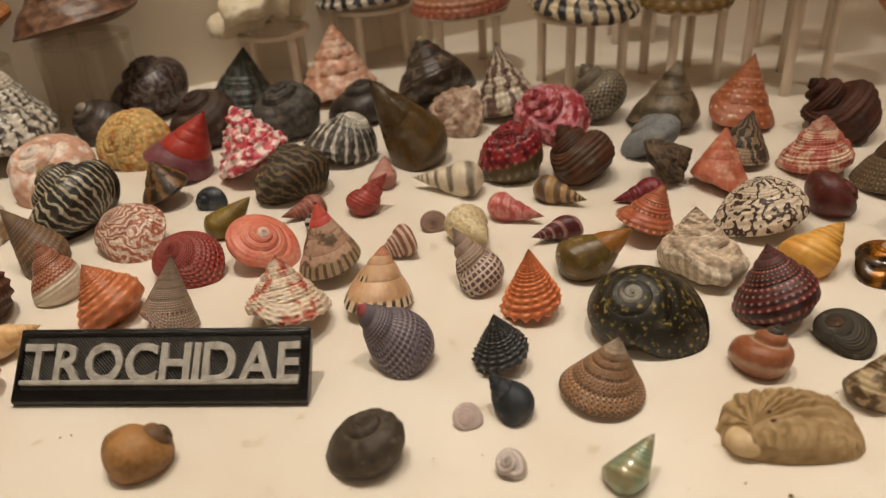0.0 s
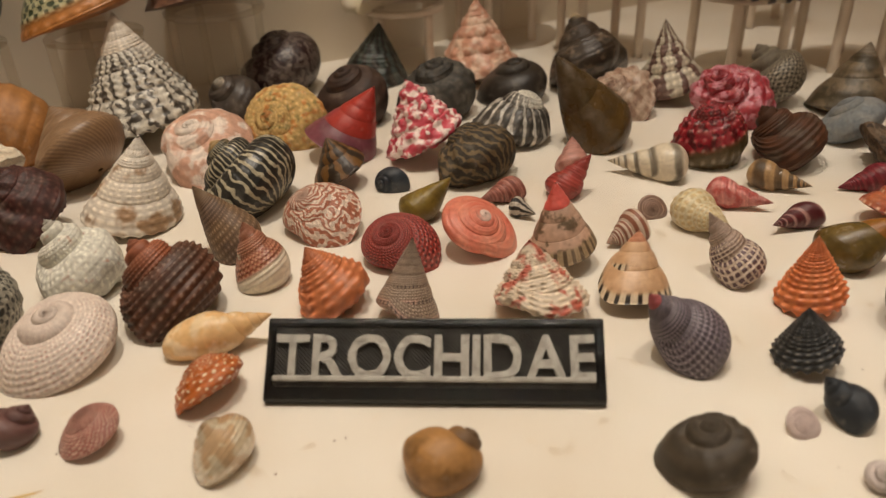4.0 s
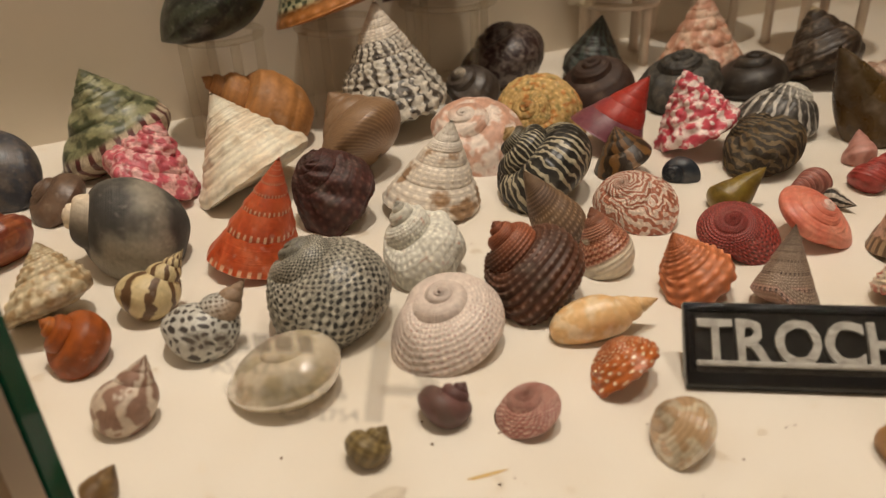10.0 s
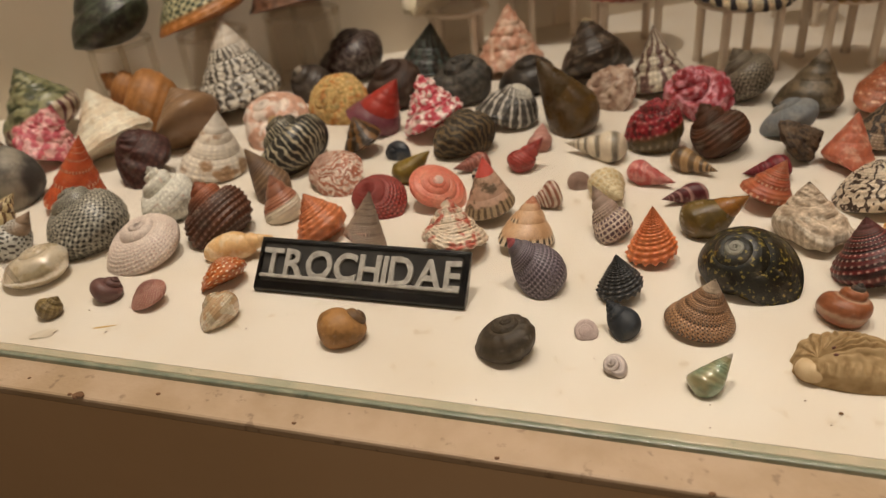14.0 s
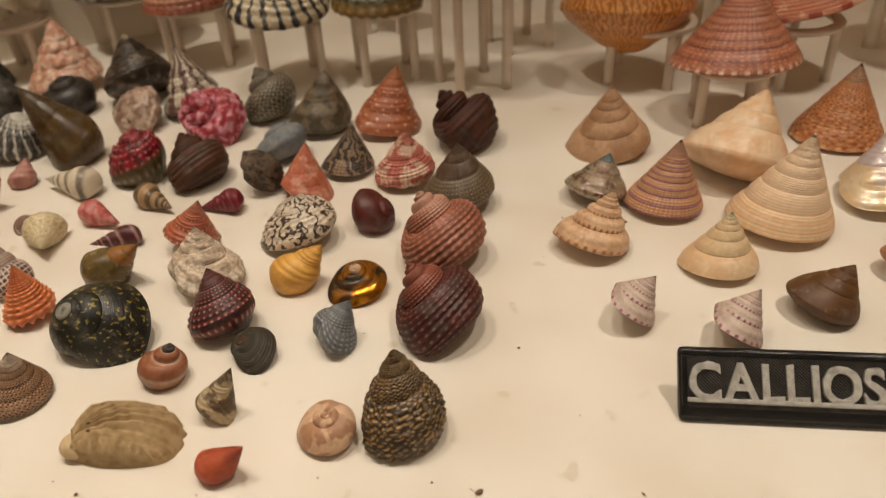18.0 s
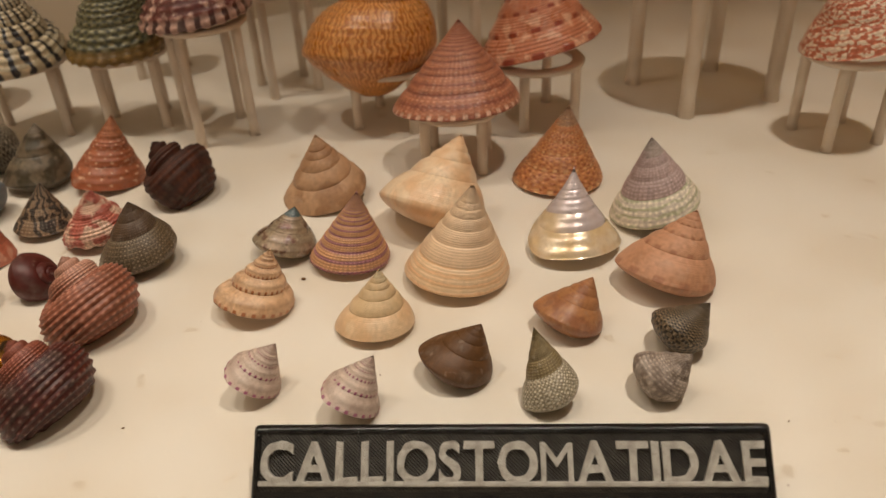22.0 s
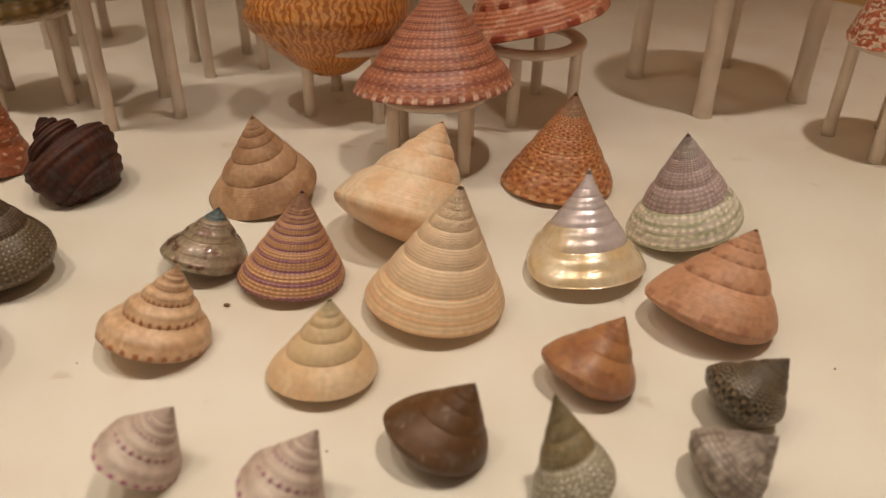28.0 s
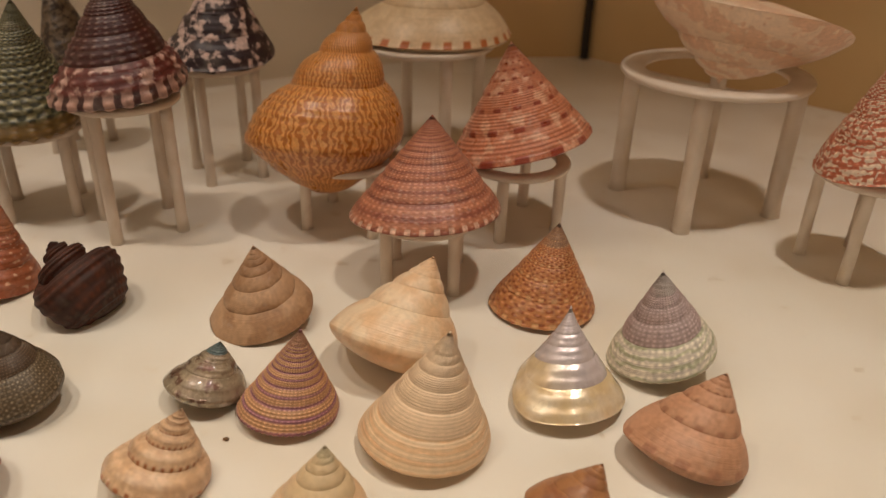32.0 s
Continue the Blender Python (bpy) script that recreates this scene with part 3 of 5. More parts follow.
def shell_points(form, across, around, knobs=(0, 0.0), ribs=(0, 0.0, 0.0), cords=(0, 0.0), beads=(0, 0, 0.0), rough=0.0, lumps=(0, 0.0), seed=0, shut=True):
    """Points of a coiled shell in unit size, apex up at the origin: rows along the coil, columns across the whorl."""
    h, grow, bulge, drop, umb, edge, dome = FORMS[form]
    r, z, s = section(form, across)
    turns = math.log(22) / math.log(grow)
    k = math.log(grow) / (2 * math.pi)
    more = 0.24 if shut else 0.0
    # coarse rows in the small early turns, fine ones in the last three
    early = max(0.0, turns - 3.0)
    n0, n1 = int(early * 22), int((turns - early + more) * around) + 1
    th = 2 * math.pi * np.r_[np.linspace(-turns, early - turns, n0, endpoint=False), np.linspace(early - turns, more, n1)]
    rows = n0 + n1
    dr, dz = np.gradient(r), np.gradient(z)
    length = np.hypot(dr, dz) + 1e-9
    nr, nz = -dz / length, dr / length
    fade = np.clip((1 - s) * 6, 0, 1) * np.clip(s * 8, 0, 1)
    size = np.exp(k * th)
    if shut:
        # the outer lip is drawn in smoothly to the whorl before it
        e = np.clip(th / (2 * math.pi * more), 0, 1)
        size = size * (1 - (1 - 0.93 / grow) * e * e * (3 - 2 * e))
    size = size[:, None]
    d = np.zeros((rows, across))
    if knobs[0]:
        d += knobs[1] * np.exp(-((s - 0.5) / 0.14) ** 2)[None] * (0.5 + 0.5 * np.cos(knobs[0] * th))[:, None] ** 2
    if ribs[0]:
        d += ribs[1] * (0.5 + 0.5 * np.cos(ribs[0] * th[:, None] + 6.28 * ribs[2] * s[None])) * fade
    if cords[0]:
        d += (cords[1] * (0.5 - 0.5 * np.cos(6.2832 * cords[0] * s / 0.6)) * fade)[None]
    if beads[0]:
        row = 0.5 - 0.5 * np.cos(6.2832 * beads[0] * s / 0.6)
        d += beads[2] * row[None] ** 1.5 * (0.08 + 0.92 * (0.5 + 0.5 * np.cos(beads[1] * th)) ** 1.3)[:, None] * fade
    if rough:
        rng = np.random.RandomState(seed)
        for f in range(7):
            a, b, c = rng.randint(2, 14), rng.uniform(3, 16), rng.uniform(0, 6.28)
            d += rough / 3 * np.sin(a * th[:, None] + b * s[None] + c) * fade
    if lumps[0]:
        # rounded warts in cells over the whole surface
        flat = np.stack([(r[None] * size) * np.cos(th)[:, None], -(r[None] * size) * np.sin(th)[:, None], z[None] * size], -1).reshape(-1, 3)
        cell = np.array([noise.voronoi(Vector(p) * lumps[0] + Vector((seed, 0, 0)))[0][0] for p in flat]).reshape(rows, across)
        d += lumps[1] * np.clip(1 - (cell / 0.62) ** 2, 0, 1) / np.maximum(size, 0.25) * fade
    rr, zz = (r[None] + d * nr[None]) * size, (z[None] + d * nz[None]) * size
    # the outline: the coil's heights follow a power of the radius
    reach = np.where(s[None] <= 0.6, np.maximum(rr, 1e-6), size)
    zz = zz - h * (reach**dome - reach)
    if shut:
        # the last turn's base closes on one low point of the axis
        base, last = (s > 0.6)[None], (th > -2 * math.pi)[:, None]
        dip = (np.sin(np.clip((s - 0.6) / 0.4, 0, 1) * np.pi / 2) ** edge)[None]
        low = -(h + drop) * grow**-0.45
        zz = np.where(base & last, zz[:, [int((s <= 0.6).sum()) - 1]] * (1 - dip) + low * dip + (d * nz[None]) * size, zz)
    return np.stack([rr * np.cos(th)[:, None], -rr * np.sin(th)[:, None], zz], -1), th, s


def stand(tilt, az, spin):
    """The turn of a shell: spun on its own axis, then tipped by tilt towards the direction az."""
    t, a, p = radians(tilt), radians(az), radians(spin)
    ca, sa, ct, st, cp, sp = math.cos(a), math.sin(a), math.cos(t), math.sin(t), math.cos(p), math.sin(p)
    rz = np.array([[ca, -sa, 0], [sa, ca, 0], [0, 0, 1]])
    ry = np.array([[ct, 0, st], [0, 1, 0], [-st, 0, ct]])
    rp = np.array([[cp, -sp, 0], [sp, cp, 0], [0, 0, 1]])
    return rz @ ry @ rz.T @ rp


KIND = {"bell": "top_shell", "flask": "tall_shell", "plump": "top_shell", "low": "flat_shell", "whorled": "top_shell", "smooth": "top_shell", "keel": "top_shell", "step": "top_shell", "tier": "top_shell", "lobed": "turban_shell", "cone": "top_shell", "fine": "top_shell", "steep": "top_shell", "bullet": "tall_shell", "drop": "tall_shell", "pear": "tall_shell", "squat": "top_shell", "whelk": "tall_shell", "pagoda": "top_shell", "flare": "top_shell", "round": "round_shell", "ball": "round_shell", "top": "top_shell", "turban": "turban_shell", "dome": "dome_shell", "disc": "flat_shell", "spire": "spire_shell", "tall": "tall_shell", "spindle": "spindle_shell"}
COUNT = [0]


EAR = paint("tan_ear_shell", "b2976e", "94784f", 0.75, 420.0, 0.0009, "7a6040")
EARFOLD = paint("purple_fold", "6a3d34", "56302a", 0.5, 300.0, 0.0002)
EARTIP = paint("pale_ear_apex", "cdb48e", "b89b70", 0.5, 300.0, 0.0002, "dccfba")


def ear_shell(x, y, wide, deep, high):
    """An ear-shaped shell lying mouth down: a low half-round mound, wavy ridges fanning out from an apex near one end, beads along the straight edge."""
    thing = new("ear_shell")
    thing.location = (x, y, 0)
    tagged(thing, "tan ear-shaped shell with wavy ridges and a pale apex", "seashell", "shells of the display")
    ax, ay = -0.34 * wide, -0.20 * deep
    rings, round_ = 26, 168

    def height(px, py):
        e = max(0.0, 1 - (px / (0.5 * wide)) ** 2) ** 0.6 * max(0.0, 1 - ((py - 0.04 * deep) / (0.53 * deep)) ** 2) ** 0.75
        return high * e * (1 - 0.25 * px / wide)

    def at(i, j):
        a, k = 2 * math.pi * j / round_, i / rings
        c, d = math.cos(a), math.sin(a)
        ridge = max(0.0, min(1.0, d * 2.2 + 0.7)) * math.cos(19 * a + 0.7 * math.sin(9 * k)) + 0.5 * noise.noise(Vector((c * 3, d * 3, k * 2)))
        rim = 0.5 * wide * c, deep * (0.42 if d < 0 else 0.52) * (abs(d) ** (0.6 if d < 0 else 0.9)) * (1 if d > 0 else -1)
        grow = 1 + 0.038 * ridge * k
        px, py = (ax + (rim[0] - ax) * k) * grow, (ay + (rim[1] - ay) * k) * grow
        bead = 0.05 * max(0.0, math.cos(px / wide * 2 * math.pi * 15)) * math.exp(-((py + 0.33 * deep) / (0.05 * deep)) ** 2)
        pz = height(px, py) * (1 + 0.11 * ridge * k ** 0.7 + 0.10 * noise.noise(Vector((px, py, 0)) * 620)) + bead * high * 3
        return px, py, max(0.0, pz) if i < rings else 0.0

    verts = [at(i, j) for i in range(rings + 1) for j in range(round_)]
    faces = [(i * round_ + j, (i + 1) * round_ + j, (i + 1) * round_ + (j + 1) % round_, i * round_ + (j + 1) % round_) for i in range(rings) for j in range(round_)]
    part("body_whorl", mesh_of("body_whorl", verts, faces, EAR, True), None, thing)
    bm = bmesh.new()
    bmesh.ops.create_uvsphere(bm, u_segments=28, v_segments=16, radius=1.0)
    bmesh.ops.transform(bm, verts=bm.verts, matrix=Matrix.Translation((ax - 0.02 * wide, ay, 0.42 * height(ax, ay))) @ Matrix.Diagonal((0.0037, 0.0035, 0.0027, 1)))
    for v in bm.verts:
        v.co.z = max(v.co.z, 0.0002)
    for f in bm.faces:
        f.smooth = True
    part("apex", bm, EARTIP, thing, "smooth pale apex")
    # purple-brown folds beside the apex
    for n in range(3):
        a = math.radians(-22 + 24 * n)
        px, py = ax + 0.145 * wide * math.cos(a), ay + 0.23 * deep * math.sin(a)
        bm = bmesh.new()
        bmesh.ops.create_icosphere(bm, subdivisions=2, radius=1.0)
        bmesh.ops.transform(bm, verts=bm.verts, matrix=Matrix.Translation((px, py, height(px, py) - 0.0001)) @ Matrix.Rotation(a, 4, "Z") @ Matrix.Diagonal((0.00062, 0.00034, 0.00045, 1)))
        part("fold", bm, EARFOLD, thing, "dark purple fold")
    return thing


def shell(form, x, y, z, size, high, tilt, az, spin, wide, mat, label, tip=0.0, mouth=False, **sculpt):
    """One shell at rest with its lowest point at z: coiled body, apex and mouth."""
    COUNT[0] += 1
    around = 40 if size > 0.009 else 30
    if sculpt.get("ribs", (0,))[0] > 14 or sculpt.get("knobs", (0,))[0] > 12:
        around = 96 if sculpt.get("ribs", (0,))[0] > 20 else 72
    across = 20 + 6 * sculpt["cords"][0] if sculpt.get("cords") else 24
    if sculpt.get("beads"):
        across, around = 12 + 7 * sculpt["beads"][0], max(around, int((6.0 if sculpt["beads"][1] < 31 else 3.8) * sculpt["beads"][1]))
    if sculpt.get("lumps"):
        across, around = max(across, 40), max(around, 64)
    p, th, s = shell_points(form, across, around, seed=COUNT[0], shut=not mouth, **sculpt)
    rows = len(th)
    q = (p.reshape(-1, 3) * (size, size, size * high)) @ stand(tilt, az, spin).T * (wide, 1, 1)
    mid = (q.min(0) + q.max(0)) / 2
    zero = -np.array([mid[0], mid[1], q[:, 2].min()])
    q += zero
    # it rests on a flat patch, not on a point
    rest = SIT[form] * q[:, 2].max()
    q[:, 2] = np.maximum(q[:, 2] - rest, 0.0)
    zero = zero - (0, 0, rest)
    uv = np.stack(np.broadcast_arrays(th[:, None] / (2 * math.pi), s[None]), -1).reshape(-1, 2)
    # the small early turns are a part of their own: a tip of another colour, or the spire of a larger shell
    turn = tip if tip else (1.15 if size > 0.0105 else 0.0)
    cut = int(np.searchsorted(th / (2 * math.pi), -turn)) if turn else 0
    cut = cut if 3 < cut < rows - 4 else 0

    def strip(a, b):
        i, j = np.meshgrid(np.arange(a, b), np.arange(across - 1), indexing="ij")
        k = (i * across + j).ravel()
        return np.stack([k + 1, k + across + 1, k + across, k], 1)

    def build(name, faces, point=False):
        faces = np.asarray(faces)
        used = np.unique(faces)
        back = np.zeros(len(q), dtype=int)
        back[used] = np.arange(len(used))
        verts, polys, at = q[used], back[faces].tolist(), uv[used]
        if point:
            # close the very tip
            verts, at = np.vstack([verts, zero]), np.vstack([at, uv[:1]])
            ringed = [(i, i + across) for i in range(0, 22 * across, across)]
            polys += [(back[b], back[a], len(verts) - 1) for a, b in ringed]
        return mesh_of(name, verts, polys, mat, True, at)

    name = KIND[form]
    if cut or mouth:
        ob = new(name)
        part("body_whorl", build("body_whorl", strip(cut, rows - 1), not cut), None, ob)
    else:
        ob = new(name, build(name, strip(0, rows - 1), True))
    ob.location = (x, y, z)
    tagged(ob, label, "seashell", "shells of the display")
    if cut:
        name = "apex" if tip else "spire"
        part(name, build(name, strip(0, cut), True), None, ob, "differently coloured tip" if tip else "")
    if not mouth:
        return ob
    # the mouth: a lip, a hollow and its floor
    lip_at = q[(rows - 1) * across :]
    inner = q[(rows - 1 - around // 6) * across : (rows - around // 6) * across]
    c0, c1 = lip_at.mean(0), inner.mean(0)
    r1, r2 = c0 + (lip_at - c0) * 0.9, c1 + (inner - c1) * 0.72
    verts = np.concatenate([lip_at, r1, r2, c1[None]])
    n = across
    faces = []
    for a in (0, n):
        faces += [(a + i, a + (i + 1) % n, a + n + (i + 1) % n, a + n + i) for i in range(n)]
    faces += [(2 * n + i, 2 * n + (i + 1) % n, 3 * n) for i in range(n)]
    part("mouth", mesh_of("mouth", verts, faces, MOUTH, True), None, ob, "smooth hollow mouth")
    return ob


clear_stand(-0.2409, 0.2575, 0.0150, 0.0347)
clear_stand(-0.2041, 0.2790, 0.0170, 0.0325)
clear_stand(-0.1677, 0.3040, 0.0190, 0.0347)
stool(-0.1180, 0.3690, 0.0185, 0.0490, 20)
stool(-0.0997, 0.3420, 0.0175, 0.0258, 50)
stool(-0.0606, 0.3800, 0.0205, 0.0272, 80)
stool(-0.0146, 0.3555, 0.0215, 0.0296, 60)
stool(0.0375, 0.3290, 0.0205, 0.0318, 70)
stool(0.0810, 0.3350, 0.0185, 0.0326, 65)
stool(0.1215, 0.3215, 0.0185, 0.0479, 75)
stool(0.1405, 0.3723, 0.0180, 0.0469, 75)
stool(0.1955, 0.3300, 0.0205, 0.0260, 30)
stool(0.2225, 0.2885, 0.0175, 0.0231, 40)
stool(0.2550, 0.3290, 0.0195, 0.0257, 70)
stool(0.2215, 0.3985, 0.0290, 0.0510, 20, 0.0026)
stool(0.3290, 0.3510, 0.0345, 0.0531, 66, 0.0032)
stool(0.3680, 0.3010, 0.0180, 0.0342, 60)
stool(0.0700, 0.3990, 0.0150, 0.0353, 45)

shell("round", -0.0699, 0.1049, 0.0000, 0.00831, 1.316, 56.8, 34.9, 129, 1.00, shell_mat('mottle','a87a46','8a6232',3,tip='6a5138',tipu=1.1,cords=0,rough=.5), "tan-brown smooth winkle-like shell with a dark tip", tip=1.1)
shell("ball", -0.0255, 0.1065, 0.0000, 0.01017, 1.266, 10.8, 172.9, 180, 1.00, shell_mat('bands','382f23','463b2c',2,cords=0,rough=.5,worn=.25), "black rounded shell with a low worn spire", rough=0.02)
shell("disc", -0.0058, 0.1167, 0.0000, 0.00397, 1.006, 35.8, 275.7, 6, 0.90, shell_mat('plain','cdbab3','b4a19c',3,cords=0), "tiny pale pink button-like shell")
shell("turban", 0.0027, 0.1040, 0.0000, 0.00389, 1.009, 24.7, 246.3, 336, 0.89, shell_mat('bands','ccc0bb','ab9d99',2,cords=0,rough=.3), "tiny lilac shell with darker bands")
shell("tall", 0.0032, 0.1197, 0.0000, 0.00522, 1.049, 42.6, 159.2, 258, 1.00, shell_mat('plain','181e25','262d35',3,cords=0,rough=.5), "small blue-black pointed shell")
shell("drop", 0.0241, 0.1016, 0.0000, 0.00487, 1.009, 53.3, 43.6, 134, 0.97, shell_mat('plain','9c9470','7f9a80',3,irid=.55,rough=.2,cords=3,tip='c6beaf',tipu=2.6,worn=.1), "small glossy green iridescent shell with a pale tip", tip=2.6)
ear_shell(0.0566, 0.1128, 0.0268, 0.0176, 0.0092)
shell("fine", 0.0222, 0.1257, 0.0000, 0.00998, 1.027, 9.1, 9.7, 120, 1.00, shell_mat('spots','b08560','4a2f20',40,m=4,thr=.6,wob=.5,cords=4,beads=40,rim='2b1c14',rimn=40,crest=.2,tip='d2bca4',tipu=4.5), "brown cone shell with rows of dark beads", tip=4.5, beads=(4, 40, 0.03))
shell("cone", 0.0009, 0.1363, 0.0000, 0.00733, 1.106, 11.3, 169, 120, 1.00, shell_mat('plain','202327','2e3136',3,cords=3,beads=17,rough=.4,worn=.4,pit=.6), "black knobbly cone-shaped shell", beads=(3, 17, 0.12))
shell("tall", -0.0223, 0.1374, 0.0000, 0.00878, 1.129, 40.8, -175.9, 255, 1.00, shell_mat('net','504650','857a84',40,m=6,thr=.5,wob=.8,tip='c45e62',tipu=2.6,cords=7,beads=44,rough=.45,pit=.6), "purple-grey netted shell with a pink tip", tip=2.6, beads=(7, 44, 0.022))
shell("dome", 0.0351, 0.1479, 0.0000, 0.01604, 1.339, 31, -118.5, 333, 1.00, shell_mat('mottle','161711','8f7f3a',13,thr=.60,tip='929084',tipu=2.5,cords=0,rough=.34,worn=.2), "large black dome shell with yellow flecks and a pale eye", tip=2.5)
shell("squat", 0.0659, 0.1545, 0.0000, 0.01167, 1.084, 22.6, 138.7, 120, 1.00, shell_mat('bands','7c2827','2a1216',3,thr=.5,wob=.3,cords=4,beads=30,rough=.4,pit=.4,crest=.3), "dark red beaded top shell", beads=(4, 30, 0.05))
shell("turban", 0.0571, 0.1346, 0.0000, 0.00767, 1.185, 20.4, 30.3, 130, 1.00, shell_mat('bands','8f5536','cdb8a0',1,thr=.95,tip='45403c',tipu=2.0,cords=0,rough=.3), "chestnut brown shell with a pale spiral line and dark tip", tip=2.2)
shell("ball", 0.0778, 0.1426, 0.0000, 0.00831, 1.137, 22.9, -148.2, 302, 1.00, shell_mat('bands','3d3526','2a2419',3,cords=8,rough=.6,tip='5c3f28',tipu=1.6), "dark olive-black rounded shell", tip=1.6, cords=(8, 0.008))
shell("steep", 0.0751, 0.1231, 0.0000, 0.00608, 1.236, 29.5, 27.2, 0, 1.00, shell_mat('mottle','5f4a30','b8a480',5,cords=3,rough=.5), "brown and cream streaked cone shell", rough=0.02)
shell("drop", 0.0824, 0.1059, 0.0000, 0.00530, 1.008, 47.2, 3.5, 92, 1.00, shell_mat('plain','b34e29','993b1f',3,cords=0,rough=.45), "small brick-red smooth shell")
shell("ball", 0.1028, 0.1176, 0.0000, 0.00940, 1.277, 9.7, -123.7, 152, 1.00, shell_mat('flames','ac8060','cda888',3,wob=2,thr=.6,cords=0,rough=.35,worn=.3), "tan and white broken rounded shell")
shell("tall", 0.1206, 0.1202, 0.0000, 0.01100, 1.036, 15.4, 116.7, 240, 1.00, shell_mat('spots','33240f','9c7844',22,m=7,thr=.58,wob=3,cords=7,beads=22,rough=.5,pit=.7), "large brown and black mottled turban shell", beads=(6, 22, 0.06), lumps=(6, 0.03))
shell("squat", 0.0977, 0.1489, 0.0000, 0.00784, 1.161, 37.8, 33.2, 300, 1.00, shell_mat('plain','84878a','6c7276',3,cords=4,beads=24,pit=.6), "blue-grey beaded cone shell", beads=(5, 24, 0.05))
shell("low", 0.0994, 0.1717, 0.0000, 0.01009, 1.126, 7.7, -121.3, 240, 1.00, shell_mat('bands','3b2611','130d09',1,tip='d6d0c0',tipu=3.2,gold=1,cords=0,rough=.15), "flat coiled shell with a polished gold and black surface", tip=3.2)
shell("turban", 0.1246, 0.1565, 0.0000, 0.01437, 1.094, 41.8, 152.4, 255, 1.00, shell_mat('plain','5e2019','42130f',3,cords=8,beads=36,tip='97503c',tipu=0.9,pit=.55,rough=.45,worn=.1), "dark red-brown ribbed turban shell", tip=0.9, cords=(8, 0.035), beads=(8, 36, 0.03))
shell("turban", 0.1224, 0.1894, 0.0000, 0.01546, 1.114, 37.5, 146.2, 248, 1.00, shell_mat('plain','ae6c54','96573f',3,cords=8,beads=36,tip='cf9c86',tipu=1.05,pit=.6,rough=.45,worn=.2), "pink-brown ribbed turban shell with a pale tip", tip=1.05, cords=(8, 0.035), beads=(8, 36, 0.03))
shell("tall", 0.0811, 0.1739, 0.0000, 0.00808, 1.089, 45.3, 22.7, 121, 1.00, shell_mat('plain','dfa951','d49840',3,cords=3,rough=.4,worn=.1), "yellow-orange ribbed pointed shell", cords=(4, 0.019))
shell("dome", 0.0753, 0.1967, 0.0000, 0.01498, 1.098, 13.3, 140.7, 180, 1.00, shell_mat('flames','d4c5b0','3c2b22',8,wob=4,cords=5,thr=.72,pit=.8), "cream ribbed shell with black zigzag marks", cords=(5, 0.04))
shell("squat", 0.0542, 0.1736, 0.0000, 0.01322, 0.972, 15.1, 104.9, 300, 1.00, shell_mat('mottle','d0bda6','b8a48e',4,low='d0c3b0',stripe='b4a592',cords=5,worn=.9,rough=.75), "weathered grey-white top shell with worn spire", cords=(5, 0.02), rough=0.05)
shell("round", 0.0980, 0.2073, 0.0000, 0.01106, 0.960, 63.8, -1.1, 77, 1.00, shell_mat('plain','591f19','481512',3,cords=0,rough=.4), "dark red smooth round shell")
shell("cone", 0.0712, 0.2239, 0.0000, 0.01071, 1.240, 12.6, 63, 300, 1.00, shell_mat('mottle','b8664c','cb9078',4,thr=.55,cords=0,worn=.5,rough=.4), "salmon-red smooth cone shell")
shell("top", 0.1235, 0.2222, 0.0000, 0.01553, 1.148, 4.4, 136.3, 120, 1.00, shell_mat('spots','66553f','8a7a62',44,m=7,thr=.7,cords=7,beads=54,pit=.6,top='5c4530',crest=.05), "dark grey beaded top shell", knobs=(14, 0.03), beads=(7, 54, 0.015))
shell("cone", 0.0817, 0.2431, 0.0000, 0.01120, 1.102, 8.9, 27.8, 120, 1.00, shell_mat('flames','90775c','2f221a',10,wob=3,cords=5,beads=40), "brown and cream zigzag-marked cone shell")
shell("top", 0.1038, 0.2363, 0.0000, 0.01309, 1.121, 5.1, 112.2, 120, 1.00, shell_mat('mottle','bc6454','e2bca4',4,thr=.5,cords=8,beads=40), "pink and crimson mottled ribbed shell", cords=(6, 0.03), lumps=(5, 0.05))
shell("tier", 0.0913, 0.2770, 0.0000, 0.01468, 1.074, 15.4, 42.3, 240, 1.00, shell_mat('spots','a35c3c','d8ab8c',11,m=2,thr=.86,cords=3,tip='ab6943',tipu=3,worn=.4,rough=.35), "reddish-brown stepped pagoda-like top shell", tip=3, knobs=(11, 0.05))
shell("lobed", 0.1229, 0.2657, 0.0000, 0.01315, 1.196, 44, 152, 266, 1.00, shell_mat('plain','54260f','3a1a0e',3,cords=7,beads=40,pit=.6,rough=.65,worn=0,crest=0), "very dark brown ribbed turban shell", cords=(6, 0.045))
shell("top", 0.0550, 0.2308, 0.0000, 0.01068, 1.008, 54.1, -13.4, 60, 1.00, shell_mat('mottle','5c4936','3b2e23',6,cords=4,rough=.8), "dark brown rough knobbly shell", knobs=(10, 0.13), rough=0.07)
shell("round", 0.0541, 0.2521, 0.0000, 0.01364, 0.780, 30.8, 145.7, 180, 1.00, shell_mat('plain','6f757a','7e7f7e',4,cords=0,rough=.6,worn=.5), "blue-grey worn rounded shell")
shell("top", 0.0633, 0.2784, 0.0000, 0.01603, 1.317, 8.8, 43.3, 120, 1.00, shell_mat('mottle','6e604c','463d2c',3,tip='7c7060',tipu=3,cords=2), "olive-grey worn top shell", tip=3)
